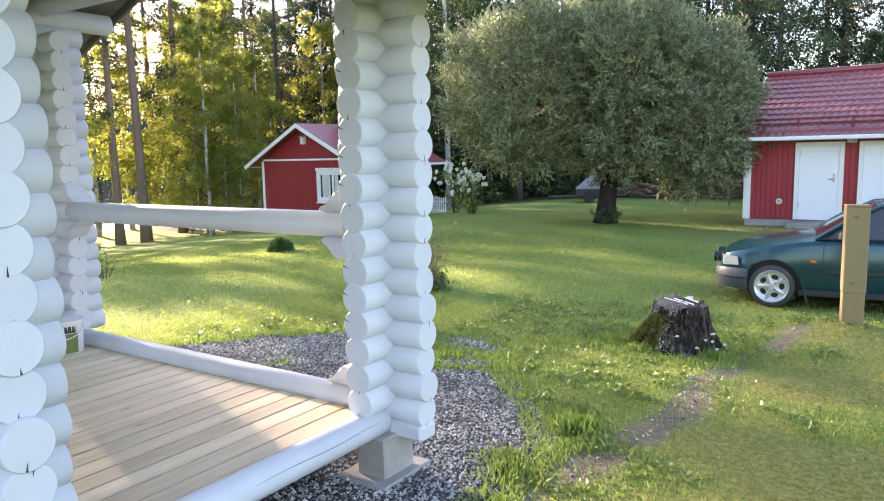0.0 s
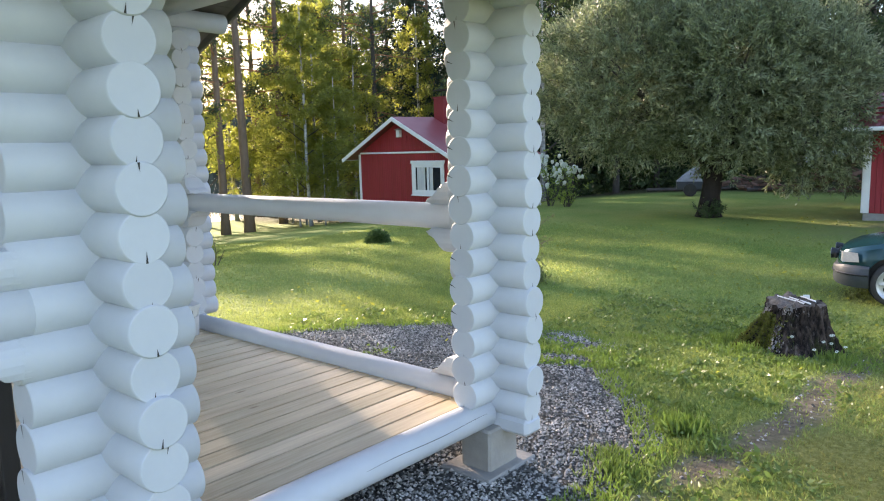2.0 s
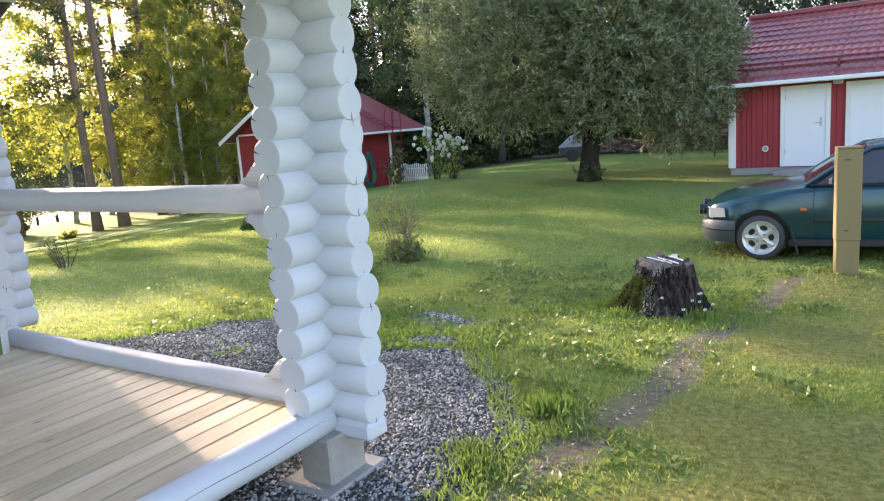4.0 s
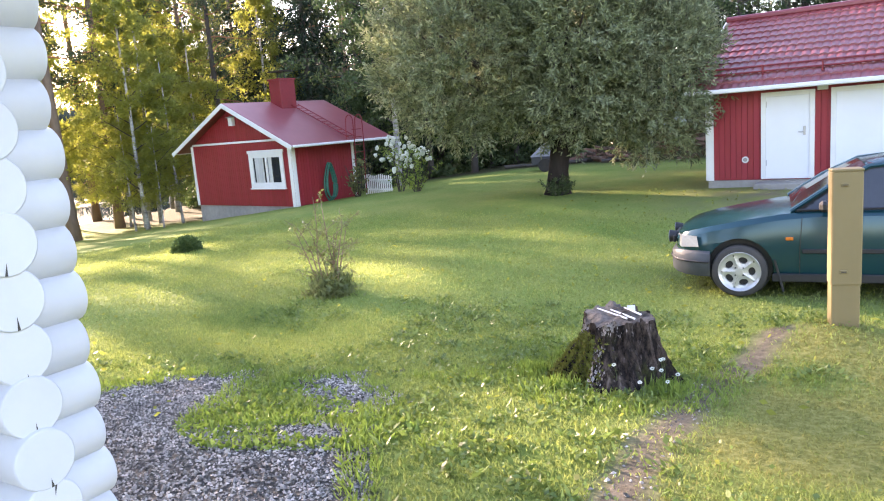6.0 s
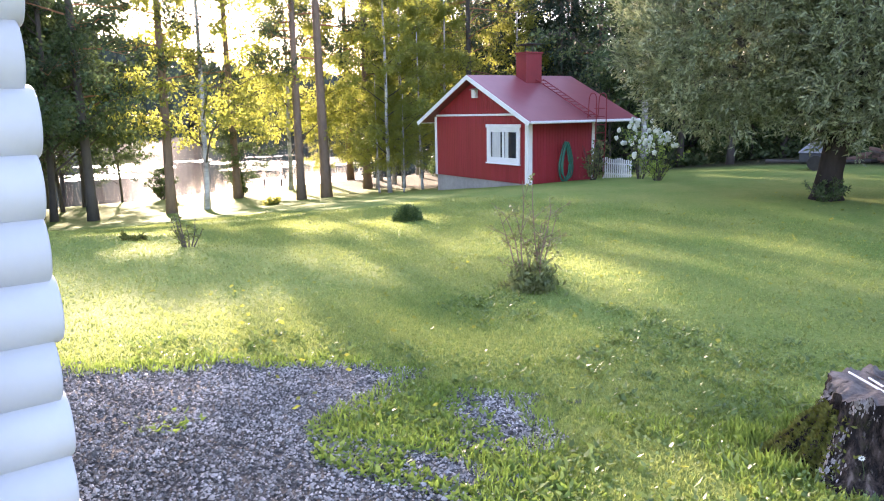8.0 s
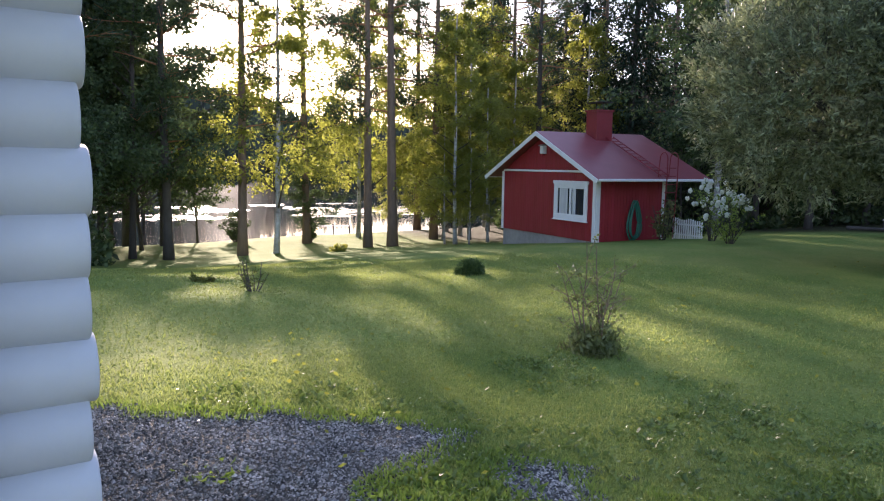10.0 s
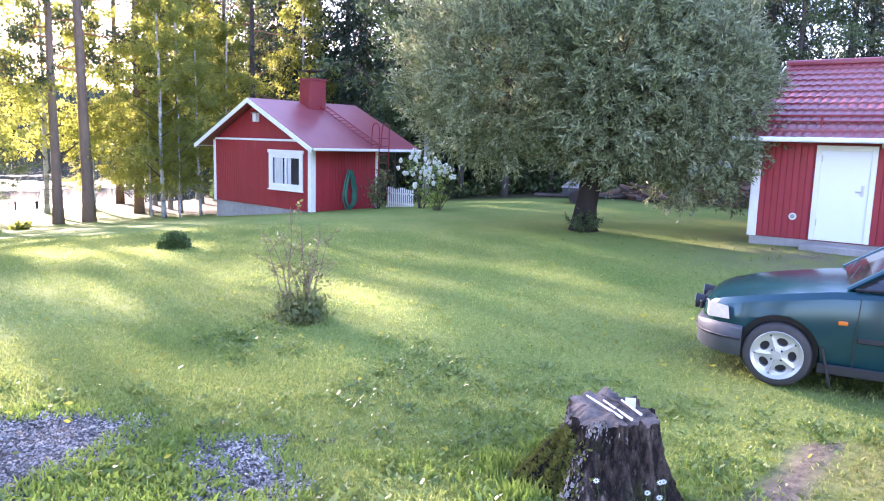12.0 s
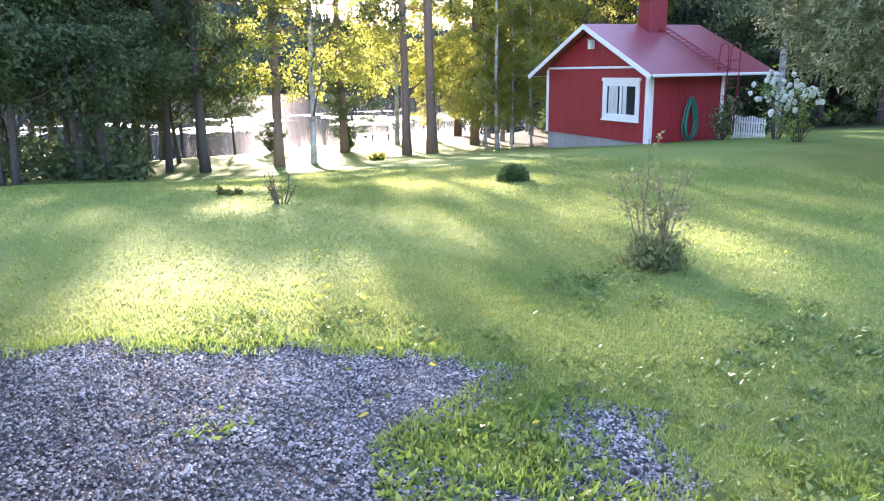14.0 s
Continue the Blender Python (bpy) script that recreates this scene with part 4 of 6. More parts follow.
def wheel(parent, x, y, r=0.29, side=-1):
    th = empty("wheel", Matrix.Translation((x, y, r)))
    th.parent = parent
    seg = 36
    v, f = [], []
    prof = [(0.70, -0.095), (0.765, -0.10), (0.94, -0.095), (0.99, -0.07), (1.0, 0.0), (0.99, 0.07), (0.94, 0.095), (0.70, 0.095)]
    for q, w in prof:
        for k in range(seg):
            a = 2 * math.pi * k / seg
            v.append((q * r * math.cos(a), w, q * r * math.sin(a)))
    for i in range(len(prof) - 1):
        for k in range(seg):
            f.append((i * seg + k, i * seg + (k + 1) % seg, (i + 1) * seg + (k + 1) % seg, (i + 1) * seg + k))
    t = part("tyre", (v, f), tyre_mat, th, smooth=True)
    bm = bmesh.new()
    # rim ring, hub and five broad spokes
    ring = [(0.765, 0.10), (0.75, 0.105), (0.66, 0.088), (0.645, 0.03)]
    rows = [[bm.verts.new((q * r * math.cos(2 * math.pi * k / seg), side * w, q * r * math.sin(2 * math.pi * k / seg))) for k in range(seg)] for q, w in ring]
    for a, b in zip(rows, rows[1:]):
        for k in range(seg):
            bm.faces.new((a[k], a[(k + 1) % seg], b[(k + 1) % seg], b[k]))
    # dished face with five oval openings
    lo, hi, hc = 0.10, 0.66, 0.44
    for k in range(5):
        c0 = 2 * math.pi * k / 5 + 1.27
        outer, oval, deep = [], [], []
        for j in range(30):
            p = 2 * math.pi * j / 30
            dx, dy, step = math.cos(p), math.sin(p), 0.0
            while step < 0.7:
                u, w = hc + dx * (step + 0.004), dy * (step + 0.004)
                if not (lo < math.hypot(u, w) < hi and abs(math.atan2(w, u)) < math.pi / 5):
                    break
                step += 0.004
            for q, e, store in ((step, 0.086, outer), (0, 0.078, oval), (0, 0.03, deep)):
                u, w = (hc + dx * q, dy * q) if store is outer else (hc + 0.125 * dx, 0.165 * dy)
                store.append(bm.verts.new((r * (u * math.cos(c0) - w * math.sin(c0)), side * e, r * (u * math.sin(c0) + w * math.cos(c0)))))
        for inn, out in ((oval, outer), (deep, oval)):
            for j in range(30):
                bm.faces.new((inn[j], inn[(j + 1) % 30], out[(j + 1) % 30], out[j]))
    rod(bm, (0, side * 0.04, 0), (0, side * 0.091, 0), r * 0.15, r * 0.13, 18)
    bmesh.ops.recalc_face_normals(bm, faces=bm.faces[:])
    part("rim", bm, rim_mat, th, "pale alloy rim with five oval openings")
    bm = bmesh.new()
    rod(bm, (0, side * 0.02, 0), (0, side * 0.03, 0), r * 0.63, seg=24)
    part("brake_disc", bm, car_black, th)
    for k in range(4):
        a = math.pi / 4 + math.pi / 2 * k
        bm = bmesh.new()
        rod(bm, (r * 0.2 * math.cos(a), side * 0.08, r * 0.2 * math.sin(a)), (r * 0.2 * math.cos(a), side * 0.091, r * 0.2 * math.sin(a)), 0.009)
        part("wheel_bolt", bm, car_black, th)
    return th


def car():
    m = Matrix.Translation((-1.725, 10.54, -0.385)) @ Matrix.Rotation(radians(7), 4, 'Z') @ Matrix.Translation((-0.735, 0.80, 0))
    th = empty("car", m, "dark teal hatchback car with grey bumpers on the grass", "car", "parked cars")
    st = [(0.03, 0.40, 0.42, 0.61), (0.06, 0.54, 0.34, 0.655), (0.12, 0.655, 0.28, 0.695), (0.22, 0.745, 0.24, 0.74), (0.45, 0.825, 0.21, 0.80), (0.8, 0.845, 0.2, 0.865), (1.15, 0.85, 0.2, 0.92), (1.45, 0.855, 0.2, 0.945), (2.2, 0.86, 0.2, 0.955), (3.0, 0.86, 0.2, 0.965), (3.5, 0.845, 0.22, 0.97), (3.85, 0.80, 0.26, 0.96), (4.03, 0.74, 0.34, 0.90)]
    body = part("body", loft(st, body_ring), [car_paint], th, "dark teal metallic bodywork", smooth=True)
    cut = bmesh.new()
    for x in (0.735, 3.32):
        for y in (-0.72, 0.72):
            rod(cut, (x, y - 0.25, 0.31), (x, y + 0.25, 0.31), 0.345, seg=32)
    cutter = part("cutter", cut, car_black)
    cutter.matrix_world = m
    mod = body.modifiers.new("arches", 'BOOLEAN')
    mod.operation, mod.object, mod.solver = 'DIFFERENCE', cutter, 'EXACT'
    bpy.context.view_layer.update()
    me = bpy.data.meshes.new_from_object(body.evaluated_get(bpy.context.evaluated_depsgraph_get()))
    body.modifiers.clear()
    body.data = me
    bpy.data.objects.remove(cutter)
    for p in me.polygons:
        p.use_smooth = True
    me.set_sharp_from_angle(angle=radians(28))
    for x in (0.735, 3.32):
        ln = bmesh.new()
        rod(ln, (x, -0.70, 0.31), (x, 0.70, 0.31), 0.335, seg=28)
        part("wheel_housing", ln, car_black, th)
    gl = [(1.25, 0.70, 0.92, 0.69, 0.95), (1.42, 0.74, 0.93, 0.66, 1.07), (1.68, 0.76, 0.94, 0.62, 1.24), (1.98, 0.77, 0.94, 0.58, 1.385), (2.3, 0.77, 0.95, 0.575, 1.415), (3.0, 0.77, 0.95, 0.57, 1.405), (3.42, 0.76, 0.95, 0.56, 1.36), (3.8, 0.73, 0.95, 0.60, 1.10), (3.95, 0.70, 0.94, 0.66, 0.98)]
    part("window_glass", loft(gl, glass_ring), glass_dark, th, "dark tinted windows", smooth=False)
    rf = [(1.95, 0.56, 1.375), (2.3, 0.575, 1.422), (3.0, 0.57, 1.412), (3.45, 0.55, 1.35)]
    part("roof_panel", loft(rf, lambda x, w, z: [(w, z - 0.05), (w * 0.92, z + 0.004), (0, z + 0.024), (-w * 0.92, z + 0.004), (-w, z - 0.05)]), car_paint, th, smooth=True)
    for s in (-1, 1):
        part("front_pillar", tube([(1.24, s * 0.72, 0.93), (1.62, s * 0.66, 1.19), (1.98, s * 0.585, 1.37), (2.3, s * 0.585, 1.40), (3.0, s * 0.58, 1.39), (3.42, s * 0.565, 1.335), (3.85, s * 0.70, 1.03)], 0.026, 8), car_paint, th)
        part("door_pillar", tube([(2.45, s * 0.775, 0.95), (2.40, s * 0.585, 1.39)], 0.03, 8), car_black, th)
        part("belt_strip", tube([(1.3, s * 0.775, 0.945), (2.2, s * 0.80, 0.955), (3.5, s * 0.79, 0.965)], 0.014, 6), car_black, th)
        bm = bmesh.new()
        box(bm, (0.09, 0.15, 0.11), (1.55, s * 0.90, 1.0), bevel=0.03)
        box(bm, (0.05, 0.12, 0.03), (1.57, s * 0.80, 0.97))
        part("wing_mirror", bm, car_black, th, "black wing mirror")
        hl = [(0.02, 0.44, 0.62, 0.52, 0.63), (0.05, 0.44, 0.70, 0.54, 0.665)]
        v = [(0.055, s * 0.40, 0.53), (0.07, s * 0.40, 0.64), (0.125, s * 0.66, 0.525), (0.135, s * 0.66, 0.665), (0.33, s * 0.818, 0.55), (0.31, s * 0.79, 0.665), (0.2, s * 0.44, 0.60), (0.3, s * 0.70, 0.60)]
        bm = bmesh.new()
        for p in v:
            bm.verts.new((p[0] - 0.018, p[1] * 1.018, p[2] + 0.012))
        bmesh.ops.convex_hull(bm, input=bm.verts[:])
        part("headlight", bm, lamp_glass, th, "clear headlight")
        bm = bmesh.new()
        box(bm, (0.075, 0.02, 0.035), (1.23, s * 0.862, 0.655), bevel=0.006)
        part("side_indicator", bm, lamp_orange, th, "orange side indicator")
        part("mud_flap", boxed((0.022, 0.19, 0.36), (1.13, s * 0.77, 0.25), Matrix.Rotation(-0.25, 3, 'Y')), car_black, th, "black mud flap")
        for x, y in ((0.735, 0.80), (3.32, 0.80)):
            wheel(th, x, s * (y - 0.03), 0.29, s)
        # aux lamp in front of the grille
        bm = bmesh.new()
        rod(bm, (-0.06, s * 0.30, 0.60), (0.03, s * 0.30, 0.60), 0.075, 0.06, 18)
        al = part("auxiliary_lamp", bm, car_black, th, "round auxiliary lamp")
        bm = bmesh.new()
        rod(bm, (-0.066, s * 0.30, 0.60), (-0.055, s * 0.30, 0.60), 0.068, 0.07, 18)
        part("lamp_lens", bm, lamp_glass, al)
        for x in (1.33, 2.46):
            part("door_seam", tube([(x, s * 0.853, 0.26), (x + 0.0, s * 0.8605, 0.55), (x + 0.02, s * 0.845, 0.88)], 0.005, 4), car_black, th)
        part("door_handle", boxed((0.16, 0.03, 0.03), (2.28, s * 0.865, 0.80), bevel=0.008), car_black, th)
        part("side_moulding", boxed((1.1, 0.02, 0.05), (1.9, s * 0.862, 0.52), bevel=0.008), car_black, th)
        part("sill", boxed((2.0, 0.03, 0.09), (2.06, s * 0.835, 0.225), bevel=0.01), car_black, th)
    bs = [(-0.03, 0.34, 0.27, 0.45), (-0.005, 0.50, 0.25, 0.48), (0.06, 0.64, 0.23, 0.495), (0.16, 0.745, 0.22, 0.505), (0.30, 0.82, 0.215, 0.51), (0.43, 0.857, 0.215, 0.51)]
    part("bumper", loft(bs, lambda x, w, a, b: [(w * 0.93, a), (w, a + 0.1), (w * 1.012, a + 0.16), (w, b - 0.03), (w * 0.96, b), (-w * 0.96, b), (-w, b - 0.03), (-w * 1.012, a + 0.16), (-w, a + 0.1), (-w * 0.93, a)]), car_grey, th, "grey plastic front bumper", smooth=True).data.set_sharp_from_angle(angle=radians(40))
    rub = [(-0.035, 0.35), (0.0, 0.51), (0.06, 0.655), (0.16, 0.76), (0.30, 0.835), (0.42, 0.868)]
    part("bumper_strip", tube([(x, -w, 0.392) for x, w in rub[::-1]] + [(x, w, 0.392) for x, w in rub], 0.013, 6), car_black, th, "black rubbing strip")
    part("front_grille", boxed((0.04, 0.8, 0.08), (0.005, 0, 0.58), bevel=0.01), car_black, th)
    for k, y in enumerate((-0.35, 0.15)):
        part("wiper", tube([(1.27, y, 0.965), (1.36, y + 0.45, 1.035)], 0.009, 6), car_black, th)
    return th, m


auto, auto_m = car()
other = copy_thing(auto, auto_m @ Matrix.Translation((1.45, 2.5, 0)))
tagged(other, "dark teal hatchback car parked behind another car", "car")


# ------------------------------------------------------------------ stump, post, yard things
def service_post():
    th = empty("meter_post", pose(-0.64, 8.85, -0.40, 0, 0, 14), "ochre sheet metal service post standing in grass", "post")
    part("lower_cover", boxed((0.212, 0.15, 0.62), (0, 0, 0.31), bevel=0.006), post_mat, th)
    part("upper_cover", boxed((0.225, 0.165, 0.93), (0, -0.002, 1.07), bevel=0.008), post_mat, th)
    part("cap", boxed((0.23, 0.17, 0.02), (0, -0.002, 1.545), bevel=0.004), post_mat, th)
    for z in (1.43, 0.72):
        lk = part("latch", boxed((0.055, 0.014, 0.03), (-0.02, -0.088, z), bevel=0.004), post_mat, th)
        part("latch_slot", boxed((0.04, 0.006, 0.006), (-0.02, -0.096, z), bevel=0), crack_dark, lk)


service_post()


def cards(name, P, D, length, width, mat, parent=None, label="", bend=0.0, seed=1, corners=4):
    """Many small leaf blades: P the roots, D the directions, in arrays. Diamonds with a real outline each."""
    g = np.random.default_rng(seed)
    n = len(P)
    D = D / np.maximum(np.linalg.norm(D, axis=1, keepdims=True), 1e-6)
    R = g.normal(size=(n, 3))
    S = np.cross(D, R)
    S /= np.maximum(np.linalg.norm(S, axis=1, keepdims=True), 1e-6)
    L = (length * g.uniform(0.65, 1.35, n))[:, None]
    W = (width * g.uniform(0.7, 1.3, n))[:, None] / 2
    N = np.cross(S, D)
    mid = P + D * L * 0.45 + N * L * bend
    k = corners
    V = np.stack([P, mid + S * W, P + D * L, mid - S * W] if k == 4 else [P - S * W, P + D * L, mid + S * W * 1.3], 1).reshape(-1, 3)
    me = bpy.data.meshes.new(name)
    me.vertices.add(k * n)
    me.vertices.foreach_set("co", V.astype(np.float32).ravel())
    me.loops.add(k * n)
    me.loops.foreach_set("vertex_index", np.arange(k * n, dtype=np.int32))
    me.polygons.add(n)
    me.polygons.foreach_set("loop_start", np.arange(0, k * n, k, dtype=np.int32))
    me.update()
    me.validate()
    me.materials.append(mat)
    ob = new(name, me)
    if parent is not None:
        ob.parent = parent
    return tagged(ob, label)


def stump_bark():
    """Nearly black furrowed wood with grey weathered ridges and pale lichen specks."""
    m = bpy.data.materials.new("furrowed_stump_wood")
    m.use_nodes = True
    nt = m.node_tree
    b = nt.nodes["Principled BSDF"]
    b.inputs["Roughness"].default_value, b.inputs["Specular IOR Level"].default_value = 0.95, 0.1
    tc = nt.nodes.new("ShaderNodeTexCoord")

    def layer(stretch, scale, lo, hi):
        mp = nt.nodes.new("ShaderNodeMapping")
        mp.inputs["Scale"].default_value = stretch
        n = nt.nodes.new("ShaderNodeTexNoise")
        n.inputs["Scale"].default_value, n.inputs["Detail"].default_value, n.inputs["Roughness"].default_value = scale, 7.0, 0.7
        r = nt.nodes.new("ShaderNodeMapRange")
        r.inputs["From Min"].default_value, r.inputs["From Max"].default_value = lo, hi
        nt.links.new(tc.outputs["Object"], mp.inputs["Vector"])
        nt.links.new(mp.outputs[0], n.inputs["Vector"])
        nt.links.new(n.outputs["Fac"], r.inputs["Value"])
        return r.outputs[0]

    def over(fac, a, colour):
        x = nt.nodes.new("ShaderNodeMix")
        x.data_type = 'RGBA'
        nt.links.new(fac, x.inputs["Factor"])
        if isinstance(a, tuple):
            x.inputs["A"].default_value = a
        else:
            nt.links.new(a, x.inputs["A"])
        x.inputs["B"].default_value = colour
        return x.outputs["Result"]

    furrow = layer((1, 1, 0.34), 13, 0.43, 0.60)
    c = over(furrow, (0.020, 0.016, 0.015, 1), (0.15, 0.112, 0.095, 1))
    c = over(layer((1, 1, 0.3), 34, 0.58, 0.70), c, (0.26, 0.22, 0.205, 1))
    c = over(layer((1, 1, 0.7), 5, 0.56, 0.68), c, (0.06, 0.065, 0.025, 1))
    nt.links.new(c, b.inputs["Base Color"])
    bp = nt.nodes.new("ShaderNodeBump")
    bp.inputs["Strength"].default_value, bp.inputs["Distance"].default_value = 1.0, 0.025
    nt.links.new(furrow, bp.inputs["Height"])
    nt.links.new(bp.outputs[0], b.inputs["Normal"])
    return m


def tree_stump(cx, cy, cz):
    th = empty("tree_stump", Matrix.Translation((cx, cy, cz)), "old rotting tree stump with moss and lichen on the lawn", "stump")
    seg, rings = 144, 36
    v, f = [], []
    H = 0.58
    for i in range(rings + 1):
        s = i / rings
        for k in range(seg):
            a = 2 * math.pi * k / seg
            ca, sa = math.cos(a), math.sin(a)
            root = max(0.0, math.cos(2.5 * a + 0.35 + 0.5 * math.sin(a * 2))) ** 2
            buttress = math.exp(-(((a - 3.75 + math.pi) % (2 * math.pi) - math.pi) / 0.42) ** 2)
            r = 0.268 + (0.06 + 0.20 * root + 0.34 * buttress) * (1 - s) ** 2.2 + 0.07 * (1 - s)
            r += 0.035 * wobble(ca * 2.5, sa * 2.5 + s * 0.6, 1.0, 2.0)
            ridge = 1 - abs(2 * wobble(ca * 5.5 + 0.3 * s, sa * 5.5, 1.0, 15.0))
            r += 0.040 * (ridge - 0.6) + 0.018 * wobble(ca * 16, sa * 16 + s * 1.3, 1.0, 9.0) + 0.012 * wobble(ca * 20, sa * 20, 1.0, s * 9)
            notch = math.exp(-((a - 3.62) / 0.38) ** 2)
            z = H * s + (0.07 * wobble(ca * 3, sa * 3, 1.2, 6.0) + 0.02 * wobble(ca * 14, sa * 14, 1.0, 2.0) - 0.10 * notch) * max(0, (s - 0.6) / 0.4)
            r -= 0.05 * notch * ss(np.array((s - 0.55) / 0.4))
            v.append((r * ca, r * sa, z - 0.08))
    for i in range(rings):
        for k in range(seg):
            f.append((i * seg + k, i * seg + (k + 1) % seg, (i + 1) * seg + (k + 1) % seg, (i + 1) * seg + k))
    part("bole", (v, f), stump_bark(), th, "dark cracked stump wood", smooth=True)
    top = v[-seg:]
    tv, tf = [Vector(p) + Vector((0, 0, 0.001)) for p in top], []
    base = seg
    for q in (0.8, 0.55, 0.3):
        for p in top:
            tv.append(Vector((p[0] * q, p[1] * q, H - 0.085 + 0.05 * wobble(p[0] * q * 9, p[1] * q * 9, 1.0, 3.0))))
    tv.append(Vector((0, 0, H - 0.10)))
    for i in range(3):
        for k in range(seg):
            tf.append((i * seg + k, i * seg + (k + 1) % seg, (i + 1) * seg + (k + 1) % seg, (i + 1) * seg + k))
    for k in range(seg):
        tf.append((3 * seg + k, 3 * seg + (k + 1) % seg, 4 * seg))
    part("sawn_top", (tv, tf), stump_top, th, "grey weathered sawn top", smooth=True)
    rr = random.Random(5)
    # lichen flakes and moss on the side towards the gazebo
    def skin(a, z):
        i = min(rings - 1, int((z + 0.08) / H * rings))
        k = int(a / 2 / math.pi * seg) % seg
        p, q, u = Vector(v[i * seg + k]), Vector(v[i * seg + (k + 1) % seg]), Vector(v[(i + 1) * seg + k])
        return p + (q - p) * rr.random() + (u - p) * rr.random(), (q - p).normalized(), (u - p).normalized()

    for a0, a1, z0, z1, n, sc in ((4.42, 4.62, 0.0, 0.34, 170, 0.010), (3.3, 3.52, 0.3, 0.56, 200, 0.012), (4.75, 5.0, 0.42, 0.57, 90, 0.011)):
        bm = bmesh.new()
        for _ in range(n):
            p, t, u = skin(rr.gauss((a0 + a1) / 2, (a1 - a0) / 2), rr.uniform(z0, z1))
            o = t.cross(u).normalized() * 0.006
            s = sc * rr.uniform(0.4, 1.2)
            bm.faces.new([bm.verts.new(p + o + (t * math.cos(j * 1.05) * 0.7 + u * math.sin(j * 1.05) * 1.3) * s * rr.uniform(0.6, 1.3)) for j in range(6)])
        tagged(part("lichen", bm, lichen, th), kind="stuff")
    pts, dirs = [], []
    for _ in range(2200):
        a, z = rr.gauss(3.95, 0.30), 0.04 + 0.36 * rr.random() ** 1.3
        p, t, u = skin(a, z)
        pts.append(p)
        dirs.append(t.cross(u).normalized() + u * 0.5 + Vector((rr.gauss(0, 0.4), rr.gauss(0, 0.4), rr.gauss(0, 0.4))))
    cards("moss", np.array(pts), np.array(dirs), 0.035, 0.016, moss, th, seed=4)
    return th


SX, SY = -2.11, 7.46
SZ = float(land(SX, SY))
tree_stump(SX, SY, SZ)
for k, (dx, dy, a, l) in enumerate(((-0.03, -0.02, 2.55, 0.36), (0.06, -0.04, 2.50, 0.30), (0.02, 0.07, 2.7, 0.27), (0.12, 0.02, 2.45, 0.22))):
    bm = bmesh.new()
    d = Vector((math.cos(a), math.sin(a), 0)) * l / 2
    rod(bm, Vector((SX + dx, SY + dy, SZ + 0.512 + 0.006 * k)) - d, Vector((SX + dx, SY + dy, SZ + 0.518 + 0.006 * k)) + d, 0.008, 0.006, 8)
    tagged(part("paint_stick", bm, white_trim if k != 2 else stump_top), "pale stirring stick lying on the tree stump", "stick", "sticks on the stump")
bm = bmesh.new()
box(bm, (0.06, 0.006, 0.055), (0, 0, 0.0275), Matrix.Rotation(-0.25, 3, 'X'))
cardthing = tagged(part("paper_card", bm, plastic_white), "small white card standing on the tree stump", "card")
cardthing.matrix_world = pose(SX + 0.08, SY + 0.12, SZ + 0.495, 0, 0, 30)


# ------------------------------------------------------------------ leaves and trees
def limb_path(p, d, length, rr, droop=0.0, n=6, wob=0.18):
    pts = [Vector(p)]
    d = Vector(d).normalized()
    for i in range(n):
        d = (d + Vector((rr.uniform(-wob, wob), rr.uniform(-wob, wob), rr.uniform(-wob, wob) - droop))).normalized()
        pts.append(pts[-1] + d * length / n)
    return pts


